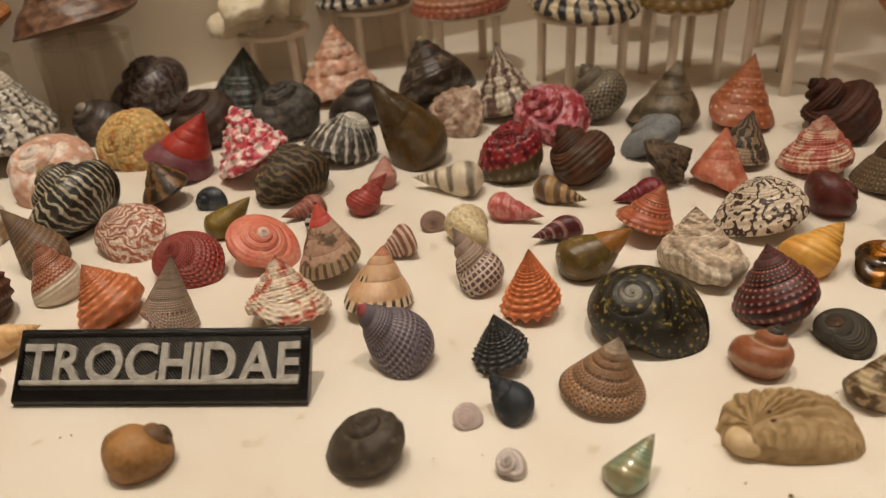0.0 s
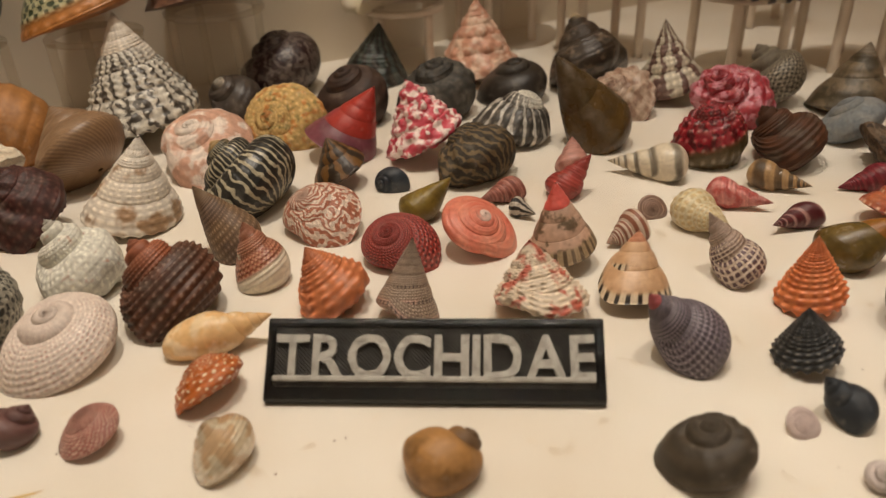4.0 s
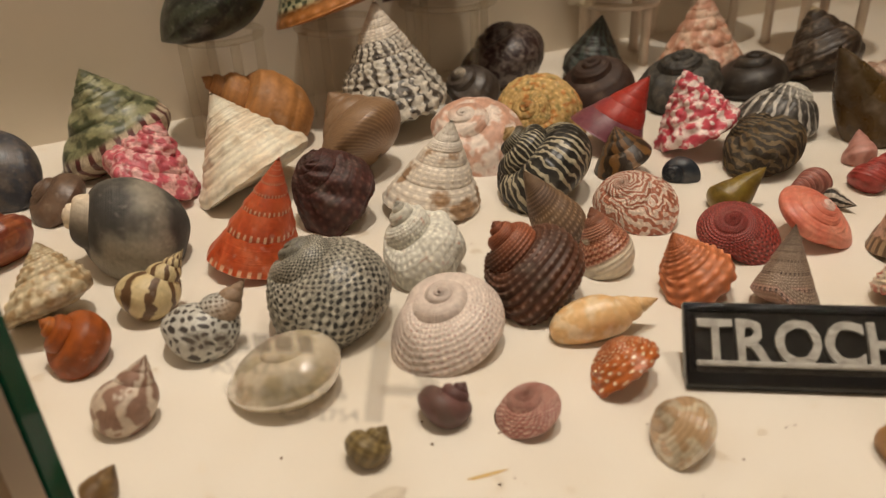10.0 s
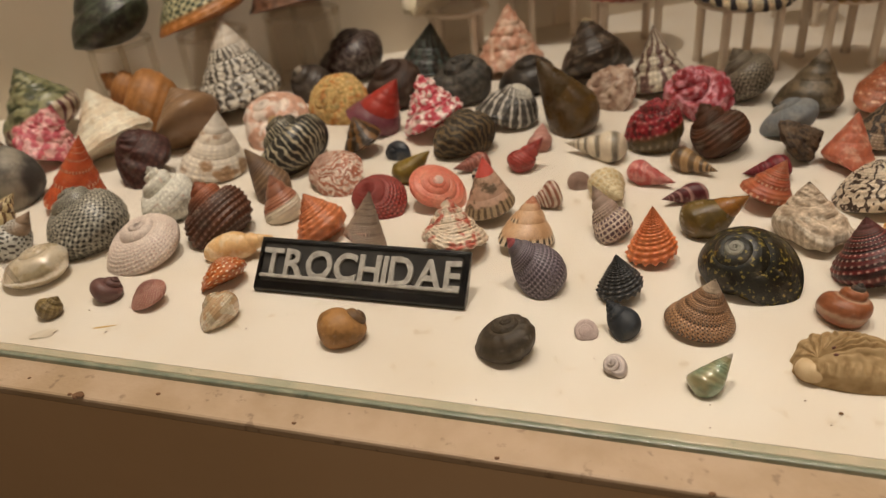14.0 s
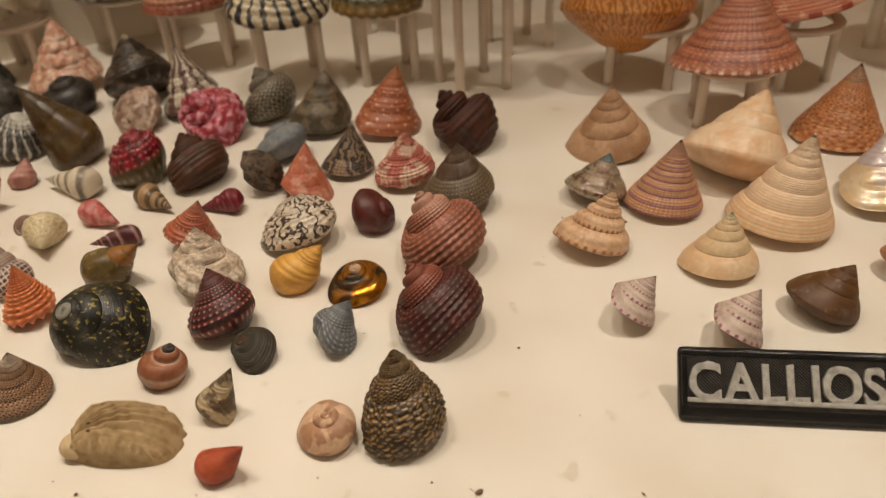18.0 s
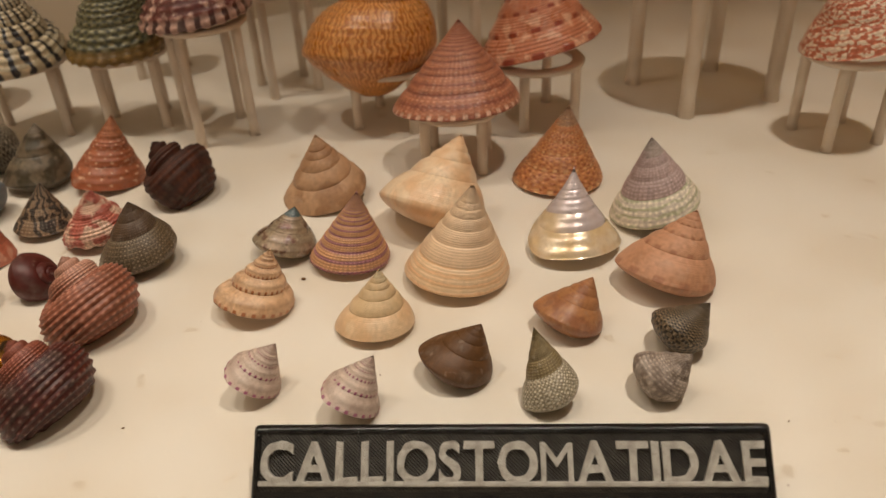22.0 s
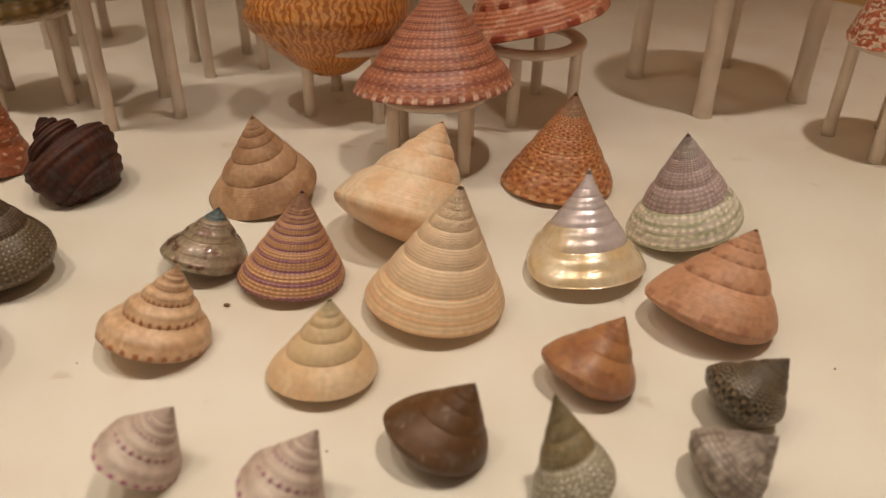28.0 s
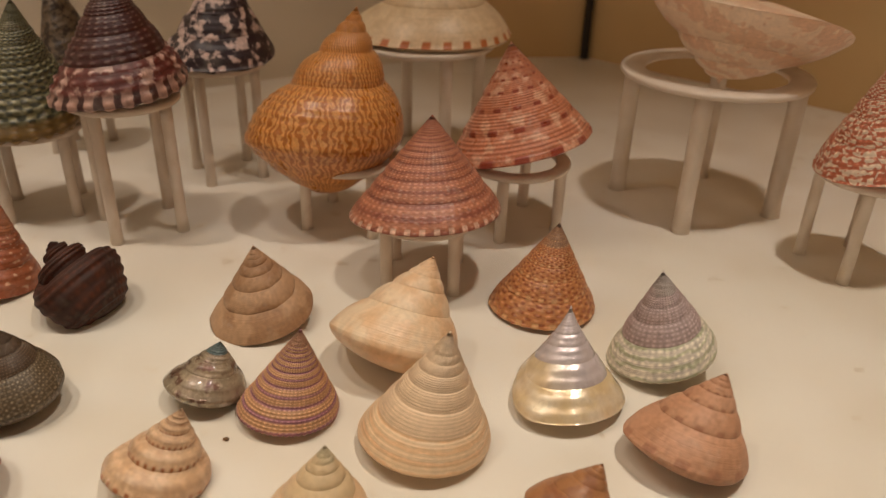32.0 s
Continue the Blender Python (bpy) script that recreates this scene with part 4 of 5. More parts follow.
shell("turban", 0.0401, 0.2881, 0.0000, 0.01457, 1.081, 36.3, 152.6, 180, 1.00, shell_mat('spots','8c8270','40372d',30,m=6,thr=.5,cords=7,beads=44), "grey and black checked rounded shell")
shell("turban", 0.0212, 0.2713, 0.0000, 0.01531, 1.019, 31, -134.6, 304, 1.00, shell_mat('mottle','9f2e3a','cc8693',6,cords=5), "crimson and pink knobbly turban shell", knobs=(9, 0.05), lumps=(4, 0.10))
shell("ball", 0.0051, 0.2350, 0.0000, 0.01338, 1.870, 6.4, -179.5, 180, 1.00, shell_mat('mottle','98182a','5c0f18',7,low='5a4a2c',lowv=.5,cords=5,beads=24,worn=.1,rough=.3), "crimson beaded shell with an olive-brown base", beads=(5, 24, 0.05), lumps=(5, 0.03))
shell("turban", 0.0289, 0.2343, 0.0000, 0.01335, 1.143, 42.2, 143.2, 257, 1.00, shell_mat('plain','553019','3d230f',3,cords=6,rough=.6,worn=0), "dark brown ribbed turban shell", cords=(7, 0.027))
shell("pagoda", 0.0421, 0.1931, 0.0000, 0.00978, 1.138, 20.7, 12.5, 60, 1.00, shell_mat('plain','a5523a','b0623f',3,cords=3,rim='d4a88e',rimn=22,rough=.28), "rust-red stepped cone shell", knobs=(16, 0.05))
shell("spire", 0.0442, 0.2143, 0.0000, 0.00499, 1.060, 101.6, 187.8, 278, 1.03, shell_mat('bands','7e212d','601521',2,cords=3), "small dark red slender shell lying down")
shell("spire", 0.0178, 0.1925, 0.0000, 0.00427, 1.177, 87.4, 213.6, 304, 1.10, shell_mat('bands','4e141b','bc958e',1,thr=.88,cords=0,rough=.3), "small maroon slender shell with white spiral lines")
shell("flask", 0.0256, 0.1743, 0.0000, 0.00884, 1.130, 51.8, 2.2, 84, 1.00, shell_mat('plain','564622','6d582b',3,cords=0,rough=.22,top='8e5e27'), "glossy olive-brown pointed shell")
shell("cone", 0.0085, 0.1558, 0.0000, 0.00793, 1.383, 6.1, 143.8, 180, 1.00, shell_mat('plain','e0824c','d36c34',3,cords=3,beads=15,rough=.34,worn=.2,pit=.72), "orange beaded cone shell", beads=(3, 15, 0.12))
shell("spire", -0.0043, 0.1678, 0.0000, 0.00685, 0.944, 36.6, 147.9, 243, 1.00, shell_mat('net','5e474c','c4b2a2',26,m=4,thr=.5,wob=1,top='a08a7c',cords=5,rough=.4), "slender cream shell with dark wavy ribs", ribs=(20, 0.05, 0.5))
shell("spire", -0.0082, 0.1910, 0.0000, 0.00641, 0.965, 84.2, 295.8, 26, 1.15, shell_mat('net','c4ac80','d8caa6',16,m=3,thr=.4,cords=3,rough=.3), "small golden-cream slender shell lying down", ribs=(14, 0.05, 0.2))
shell("disc", -0.0180, 0.1990, 0.0000, 0.00484, 1.010, 47.9, 279.3, 9, 0.98, shell_mat('bands','9f8372','6f5145',2,cords=3), "tiny brown coiled shell")
shell("spire", -0.0271, 0.1854, 0.0000, 0.00570, 0.836, 101.1, 208.2, 298, 0.81, shell_mat('bands','875440','d4c4b3',2,cords=0,worn=.2), "small banded brown slender shell lying down")
shell("top", -0.0292, 0.1594, 0.0000, 0.01045, 1.253, 21.9, 74, 240, 1.00, shell_mat('plain','cca784','bb926b',3,low='d4c0a2',stripe='251c14',cords=0,tip='c48667',tipu=2.2,rough=.3,worn=.15), "tan rounded cone shell with a striped base", tip=2.2)
shell("cone", -0.0449, 0.1757, 0.0000, 0.01051, 1.368, 8.4, 159.1, 120, 1.00, shell_mat('mottle','bf9d88','63503a',4.5,thr=.53,low='a08a6c',stripe='5c4a36',lowv=.2,tip='d95b51',tipu=3.0,cords=0,rough=.4), "pinkish cone shell with brown camouflage marks and a pink tip", tip=3.0)
shell("cone", -0.0507, 0.1520, 0.0000, 0.01173, 0.880, 22.9, 111.1, 300, 1.00, shell_mat('mottle','dfcdb6','c0604c',4,thr=.55,cords=4,beads=18,worn=.3,pit=.82), "cream knobbly cone shell with red flecks", beads=(4, 20, 0.07), lumps=(4, 0.04))
shell("low", -0.0647, 0.1825, 0.0000, 0.01207, 1.015, 30.9, -36.1, 0, 1.00, shell_mat('plain','d3735e','da8a73',3,cords=0,tip='e0c4b9',tipu=3.6,rough=.3,worn=.3), "salmon-red flat coiled shell", tip=3.6, cords=(3, 0.012))
shell("spire", -0.0585, 0.2085, 0.0000, 0.00450, 1.086, 91.2, 215.7, 306, 1.02, shell_mat('bands','a76d60','7f453c',2,cords=4), "small pinkish banded slender shell lying down")
shell("spire", -0.0534, 0.1994, 0.0000, 0.00343, 0.939, 85.9, 318.7, 49, 0.94, shell_mat('flames','bcb1a2','2c2725',7,cords=3), "tiny black and white striped slender shell")
shell("dome", -0.0843, 0.1762, 0.0000, 0.01193, 1.118, 29.3, -108.9, 331, 1.00, shell_mat('spots','a23a32','5c1a1a',30,m=5,thr=.66,cords=6,beads=44,rough=.45,pit=.65), "crimson dome shell with dark dots", beads=(7, 44, 0.022))
shell("fine", -0.0802, 0.1497, 0.0000, 0.00821, 1.484, 23.1, 73, 300, 1.00, shell_mat('spots','8a7564','ab9480',40,m=5,cords=6,beads=60,low='b4907e',rim='5a443c',rimn=34), "grey and pinkish finely ribbed tall cone shell")
shell("dome", -0.1075, 0.1920, 0.0000, 0.01378, 1.111, 26, -133, 310, 1.00, shell_mat('flames','d8c4b4','a8664e',13,wob=4.5,thr=.5,skew=1.6,cords=5,beads=50,worn=.2,pit=.85), "white and red-brown marbled dome shell")
shell("squat", -0.0978, 0.1563, 0.0000, 0.01000, 1.120, 30, 165, 250, 1.00, shell_mat('plain','d37f51','c46d3e',3,cords=3,beads=13,rough=.42), "orange ribbed shell on the white shelf", beads=(3, 13, 0.09))
shell("tall", -0.1170, 0.1659, 0.0000, 0.00803, 1.066, 23.3, 153.4, 228, 1.00, shell_mat('spots','8d4e38','b38267',30,m=5,cords=6,low='daceb9'), "brown netted shell with a cream base", cords=(5, 0.008))
shell("drop", -0.1291, 0.1800, 0.0000, 0.00846, 1.049, 32.1, 175.9, 250, 1.00, shell_mat('plain','8d6f51','705645',3,cords=5,beads=40,rough=.5,pit=.55), "brown beaded pointed shell", beads=(5, 40, 0.025))
shell("turban", -0.1315, 0.2068, 0.0000, 0.01803, 0.996, 46.1, 162.7, 255, 1.00, shell_mat('flames','242321','b0a78e',40,wob=1.6,thr=.76,skew=.15,cords=4,tip='b89a6c',tipu=2.3,worn=.2), "black turban shell with cream zigzag stripes", tip=2.3, ribs=(36, 0.04, 0.2))
shell("top", -0.1080, 0.2203, 0.0000, 0.01054, 1.021, 20.8, 175.1, 180, 1.00, shell_mat('flames','704e27','2c1f12',9,cords=0,rough=.35), "brown striped small shell")
shell("round", -0.0913, 0.2172, 0.0000, 0.00593, 1.150, 73.8, 231.1, 321, 1.09, shell_mat('plain','1a1f27','2e363f',3,cords=0,rough=.3), "tiny blue-black shell on the white shelf")
shell("drop", -0.0801, 0.1983, 0.0000, 0.00650, 1.021, 48.1, 18.2, 111, 1.00, shell_mat('plain','7d6827','5d4b1a',3,cords=0,rough=.3), "small olive-yellow pointed shell")
shell("round", -0.0662, 0.2265, 0.0000, 0.01512, 1.054, 41.7, 127.5, 234, 1.00, shell_mat('flames','2f271b','6a573a',26,wob=2,thr=.66,skew=1.2,cords=3,rough=.7,worn=.2), "dark green-black rough shell", ribs=(26, 0.05, 0.6), rough=0.03)
shell("cone", -0.0837, 0.2401, 0.0000, 0.01371, 1.069, 20.6, 159.8, 180, 1.00, shell_mat('mottle','c84a5a','ecd8d2',6,thr=.5,cords=0,worn=.3), "pink and white knobbly cone shell", knobs=(9, 0.08), lumps=(5, 0.10))
shell("dome", -0.0554, 0.2535, 0.0000, 0.01462, 1.475, 23.7, 22.6, 180, 1.00, shell_mat('flames','46423e','c8c3b9',18,wob=.7,thr=.80,skew=.5,tip='e0dccf',tipu=1.2,cords=3,beads=36), "black ribbed dome shell with white lines and a white tip", tip=1.2, ribs=(18, 0.04, 0.3))
shell("cone", -0.1106, 0.2418, 0.0000, 0.01315, 1.253, 31.9, 6.4, 180, 1.00, shell_mat('plain','7c434d','6d3745',3,top='a83025',cords=0,rough=.35,worn=.2), "glossy red cone shell with a purple base")
shell("ball", -0.1317, 0.2563, 0.0000, 0.01852, 1.077, 52.4, -107.8, 339, 1.00, shell_mat('mottle','c8a668','bb7c3c',5,thr=.54,stripe='8d7f4a',cords=5,beads=26,rough=.8,worn=.5,pit=.8), "yellow-orange mottled round shell", rough=0.025, beads=(5, 26, 0.025))
shell("ball", -0.1522, 0.2325, 0.0000, 0.02020, 1.050, 20.5, -114.5, 297, 1.00, shell_mat('mottle','c89c86','e2d2c6',2.6,thr=.5,tip='e4d6ca',tipu=1.6,cords=4,rough=.5), "pale pink round shell with brown blotches", tip=1.6, cords=(4, 0.015), lumps=(4, 0.02))
shell("drop", -0.0291, 0.2504, 0.0000, 0.01355, 1.053, 32.3, -174, 241, 1.00, shell_mat('plain','594322','453318',3,cords=0,rough=.25,top='463519',worn=.1), "glossy olive-brown tall smooth shell")
shell("ball", -0.0147, 0.2799, 0.0000, 0.01489, 1.126, 42.5, -141.3, 296, 1.00, shell_mat('mottle','baa391','977866',5,cords=4), "pale pink lumpy worn shell", ribs=(14, 0.06, 0.2), rough=0.05)
shell("tier", 0.0041, 0.2937, 0.0000, 0.01447, 1.199, 10.8, 155.9, 120, 1.00, shell_mat('flames','cfc6b2','6d5048',9,wob=1.6,cords=3,beads=27), "white and purple-brown ribbed pagoda shell", knobs=(9, 0.10))
shell("top", -0.0236, 0.3079, 0.0000, 0.01940, 1.141, 28, 130.3, 60, 1.00, shell_mat('mottle','33281f','6a5a4b',5,thr=.58,tip='c3b08e',tipu=3.6,cords=5), "dark grey-brown top shell with a cream tip", tip=3.6, ribs=(14, 0.05, 0.1))
shell("round", -0.0545, 0.2933, 0.0000, 0.01643, 0.929, 6.1, -175.7, 180, 1.00, shell_mat('plain','221b16','2e2721',3,cords=0,rough=.4), "black smooth rounded shell")
shell("cone", -0.0686, 0.3200, 0.0000, 0.01821, 1.160, 6.4, 109.5, 180, 1.00, shell_mat('mottle','c49078','dcbca6',4,cords=0,worn=.5), "large pinkish-orange cone shell", knobs=(10, 0.08), lumps=(4, 0.05))
shell("round", -0.0827, 0.2798, 0.0000, 0.01858, 1.027, 12.6, -131.8, 180, 1.00, shell_mat('mottle','34322e','4c4740',7,cords=3,rough=.6,worn=.15), "dark grey rough rounded shell", rough=0.05)
shell("cone", -0.1098, 0.3198, 0.0000, 0.01477, 1.100, 8.7, 24.1, 240, 1.00, shell_mat('flames','3d4743','25221f',12,cords=3), "dark green ridged cone shell", ribs=(12, 0.05, 0))
shell("round", -0.1135, 0.2739, 0.0000, 0.01849, 1.033, 18.8, -139.3, 180, 1.00, shell_mat('plain','2f1c12','3b2418',3,cords=3,rough=.6,worn=.1), "dark brown rounded shell")
shell("round", -0.1479, 0.3081, 0.0000, 0.02279, 0.919, 20.2, 167.4, 180, 1.00, shell_mat('flames','60544f','2b1516',16,wob=3,cords=7), "dark red and cream striped round shell", cords=(7, 0.015))
shell("round", -0.1568, 0.2799, 0.0000, 0.01322, 1.165, 31.1, -136.8, 286, 1.00, shell_mat('plain','3b322c','483e37',3,tip='aba191',tipu=2,cords=3), "dark grey-brown shell with a white tip", tip=2)
shell("cone", -0.1857, 0.2597, 0.0000, 0.02338, 1.183, 8.9, 145.2, 180, 1.00, shell_mat('flames','cbc6ba','55504b',22,wob=2.4,thr=.68,cords=4,beads=22,tip='ded4c6',tipu=2.4,worn=.5,pit=.8), "tall white cone shell with black marks", tip=2.4, beads=(4, 24, 0.05))
shell("squat", -0.1870, 0.2209, 0.0000, 0.01825, 0.939, 49.6, 147.4, 180, 1.00, shell_mat('flames','8d7053','795d45',60,wob=.5,skew=2,cords=0,worn=.1), "brown rounded shell with diagonal streaks")
shell("turban", -0.2258, 0.2439, 0.0000, 0.01739, 1.563, 53.2, -167, 264, 1.00, shell_mat('plain','ab7540','956432',4,cords=4,rough=.55), "orange-brown turban shell on the white shelf", cords=(4, 0.023))
shell("smooth", -0.2168, 0.2063, 0.0000, 0.02044, 1.099, 35.5, 150, 247, 1.00, shell_mat('plain','e7e1ce','dcccb3',3,cords=5,rough=.5,worn=.3), "large cream cone shell with ridges", knobs=(14, 0.05), cords=(2, 0.023))
shell("cone", -0.1629, 0.1961, 0.0000, 0.01493, 1.199, 13.6, 17.3, 180, 1.00, shell_mat('mottle','e2d8ca','a58464',2.2,thr=.56,tip='e8e0d4',tipu=2.6,cords=4,beads=22,worn=.25,pit=.85), "white cone shell with brown spots", beads=(4, 22, 0.035))
shell("dome", -0.1883, 0.1896, 0.0000, 0.01463, 1.546, 29.2, -145.5, 264, 1.00, shell_mat('mottle','4e2620','3c1a16',6,cords=6,beads=36,pit=.6,worn=.1,crest=.03,rough=.55), "dark maroon beaded shell", beads=(6, 36, 0.03), rough=0.03)
shell("cone", -0.2038, 0.1635, 0.0000, 0.01235, 1.682, 18.9, 13.7, 180, 1.00, shell_mat('plain','b34725','c45c32',4,cords=0,rough=.28,worn=.4,rim='dcaf91',rimn=30), "glossy red-orange cone shell", knobs=(13, 0.05))
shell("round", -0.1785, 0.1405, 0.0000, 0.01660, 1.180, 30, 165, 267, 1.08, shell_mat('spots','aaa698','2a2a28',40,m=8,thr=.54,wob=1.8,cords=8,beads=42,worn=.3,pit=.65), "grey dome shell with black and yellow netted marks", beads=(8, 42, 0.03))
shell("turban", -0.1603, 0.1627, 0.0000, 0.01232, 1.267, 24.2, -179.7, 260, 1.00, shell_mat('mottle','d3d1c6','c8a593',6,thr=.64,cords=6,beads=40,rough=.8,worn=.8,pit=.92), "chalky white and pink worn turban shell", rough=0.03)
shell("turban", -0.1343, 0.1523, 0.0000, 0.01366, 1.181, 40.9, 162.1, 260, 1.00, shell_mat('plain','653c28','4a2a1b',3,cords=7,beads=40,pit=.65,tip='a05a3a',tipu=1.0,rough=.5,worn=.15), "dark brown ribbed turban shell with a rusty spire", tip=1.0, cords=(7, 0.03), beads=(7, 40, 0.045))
shell("ball", -0.1518, 0.1344, 0.0000, 0.01573, 0.992, 12.3, -123.1, 250, 1.00, shell_mat('spots','dccdc2','b08478',26,m=9,thr=.84,wob=.8,cords=9,beads=60,rough=.4,pit=.85,worn=.3), "pinkish-white turban shell with fine spiral threads", cords=(9, 0.014), beads=(9, 60, 0.010))
shell("spindle", -0.1198, 0.1386, 0.0000, 0.00578, 1.097, 76.5, 19.0, 109, 1.05, shell_mat('mottle','e0b680','e7cca4',4,cords=0,rough=.25,worn=.05), "orange-cream spindle shell lying down")
shell("dome", -0.1168, 0.1243, 0.0000, 0.00894, 1.018, 40, 143.6, 234, 1.00, shell_mat('spots','b5602a','ecd8b8',15,m=3,thr=.78,wob=1,cords=3,rough=.28), "orange and white small shell", beads=(4, 14, 0.06))
shell("round", -0.1087, 0.1069, 0.0000, 0.00796, 1.028, 46.2, 163.6, 250, 1.00, shell_mat('flames','c8a67e','dccaac',4,wob=2,thr=.66,cords=6,rough=.22,worn=.1,trans=.25), "translucent cream and tan rounded shell")
shell("dome", -0.1355, 0.1108, 0.0000, 0.00762, 1.010, 16, -160, 180, 1.00, shell_mat('spots','a4645a','d8b4a2',24,m=5,thr=.6,wob=3,cords=7,rough=.4), "red-brown finely streaked domed shell")
shell("turban", -0.1505, 0.1117, 0.0000, 0.00618, 1.071, 42.9, 34.5, 125, 1.00, shell_mat('plain','704e49','5c3f3c',3,cords=0,rough=.4,worn=.1), "small purple-brown smooth shell")
shell("ball", -0.1828, 0.1172, 0.0000, 0.01445, 1.007, 8.9, 152.8, 180, 1.00, shell_mat('mottle','dccfb6','c4b492',3,cords=0,rough=.14,worn=.1,trans=.45), "pale translucent glossy cream shell")
shell("turban", -0.1627, 0.1005, 0.0000, 0.00495, 1.181, 42.9, 35.5, 118, 1.00, shell_mat('flames','705e38','8d794f',12,wob=.6,cords=3), "small olive-brown striped shell")
shell("pear", -0.2097, 0.1069, 0.0000, 0.00722, 1.129, 32.7, 51.3, 132, 1.00, shell_mat('flames','906f5e','c8b8a6',5,wob=2.4,thr=.6,cords=0), "grey-brown and cream pointed shell")
shell("turban", -0.2279, 0.1237, 0.0000, 0.00844, 1.219, 39.9, -156.2, 267, 1.00, shell_mat('plain','9d4e16','7c3b12',3,tip='b8661f',tipu=1.6,cords=2,rough=.4), "orange-brown round shell on the white shelf", tip=1.6)
shell("whelk", -0.2032, 0.1300, 0.0000, 0.00953, 1.019, 42.3, 24.8, 131, 1.00, shell_mat('spots','bcbbb3','3b3532',14,m=3,wob=2.0,thr=.58,cords=0,tip='9d856f',tipu=1.3), "white shell with black spots", tip=1.3)
shell("whelk", -0.2208, 0.1419, 0.0000, 0.00895, 0.936, 45.2, 39.3, 109, 1.00, shell_mat('flames','c8b68b','5e4329',7,wob=.9,thr=.66,skew=.8,cords=0), "cream shell with brown stripes")
shell("round", -0.2354, 0.1646, 0.0000, 0.01637, 1.476, 67.8, -160.3, 252, 1.00, shell_mat('mottle','3a3835','8f887a',.5,thr=.5,tip='dcccb4',tipu=1.15,top='403d39',cords=0,rough=.6,worn=.3), "large smooth grey-brown moon-like shell with a white eye", tip=1.15)
shell("top", -0.2414, 0.1365, 0.0000, 0.01331, 1.006, 27.4, 132.3, 180, 0.84, shell_mat('mottle','cfc0a0','ab9069',7,cords=3,beads=20,pit=.75), "cream beaded cone shell", beads=(3, 20, 0.06))
shell("step", -0.2459, 0.1993, 0.0000, 0.01590, 0.976, 27.2, 51.2, 300, 1.00, shell_mat('mottle','bb5460','dfaba8',6,cords=2,worn=.7), "pink knobbly cone shell", knobs=(9, 0.08), lumps=(5, 0.08))
shell("plump", -0.2690, 0.2251, 0.0000, 0.02280, 1.020, 20, 178, 180, 1.00, shell_mat('mottle','8a8a66','4c5238',4,thr=.5,low='b8a890',stripe='5a2a28',cords=2,worn=.5), "green and maroon weathered cone shell", rough=0.03)
shell("round", -0.2964, 0.2003, 0.0000, 0.01831, 1.261, 56.9, 226.7, 317, 1.05, shell_mat('mottle','34363e','4e4744',4,cords=0,rough=.4), "dark blue-grey and brown round shell")
shell("turban", -0.2717, 0.1629, 0.0000, 0.01160, 0.977, 43.8, 151.0, 241, 0.95, shell_mat('mottle','7e3d29','965433',4,cords=3), "rusty red round shell", cords=(4, 0.019), knobs=(12, 0.08))
shell("round", -0.2704, 0.1897, 0.0000, 0.01166, 0.905, 40.7, 192.9, 283, 1.01, shell_mat('plain','5e493a','6f5847',3,cords=0), "brown smooth shell on the white shelf")
shell("top", -0.2055, 0.0880, 0.0000, 0.00492, 1.302, 41.1, 33.4, 123, 0.74, shell_mat('mottle','6d512d','8d6f45',4,cords=0), "small brown shell by the glass")
shell("tier", 0.1756, 0.2603, 0.0000, 0.01678, 0.897, 5.7, -137, 180, 1.00, shell_mat('mottle','b89270','a47c5a',2,cords=0,rough=.5,worn=.3), "tan stepped cone shell", knobs=(9, 0.03))
shell("plump", 0.1690, 0.2261, 0.0000, 0.01238, 0.953, 21.2, 41.4, 106, 1.00, shell_mat('mottle','9c8b74','6a4c3c',5,thr=.56,tip='5c7072',tipu=2.8,irid=.6,cords=2,rough=.22), "small brown iridescent cone shell", tip=2.8)
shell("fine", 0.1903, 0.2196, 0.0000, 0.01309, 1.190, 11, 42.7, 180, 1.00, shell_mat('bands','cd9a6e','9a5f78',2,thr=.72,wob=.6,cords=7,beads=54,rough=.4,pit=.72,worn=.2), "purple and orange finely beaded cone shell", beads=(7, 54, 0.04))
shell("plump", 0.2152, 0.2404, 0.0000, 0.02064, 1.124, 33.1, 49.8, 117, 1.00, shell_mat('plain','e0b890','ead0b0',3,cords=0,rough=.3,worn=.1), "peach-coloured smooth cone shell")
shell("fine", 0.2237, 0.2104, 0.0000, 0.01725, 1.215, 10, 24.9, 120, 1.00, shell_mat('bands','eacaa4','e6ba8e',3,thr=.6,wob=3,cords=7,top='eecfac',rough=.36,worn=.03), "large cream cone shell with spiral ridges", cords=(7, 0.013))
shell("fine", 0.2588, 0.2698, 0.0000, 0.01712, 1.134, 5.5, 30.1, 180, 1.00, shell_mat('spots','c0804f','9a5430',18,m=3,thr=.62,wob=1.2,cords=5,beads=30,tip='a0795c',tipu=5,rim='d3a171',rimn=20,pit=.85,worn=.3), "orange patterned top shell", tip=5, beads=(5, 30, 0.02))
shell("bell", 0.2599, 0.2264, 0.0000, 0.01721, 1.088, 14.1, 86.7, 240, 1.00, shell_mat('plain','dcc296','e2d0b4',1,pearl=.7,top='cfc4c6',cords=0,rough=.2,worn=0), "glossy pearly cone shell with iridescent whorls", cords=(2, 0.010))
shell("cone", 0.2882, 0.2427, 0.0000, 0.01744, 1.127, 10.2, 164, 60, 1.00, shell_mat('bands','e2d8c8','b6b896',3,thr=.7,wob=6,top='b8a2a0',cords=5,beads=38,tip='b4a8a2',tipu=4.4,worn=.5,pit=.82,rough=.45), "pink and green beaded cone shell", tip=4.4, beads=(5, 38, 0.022))
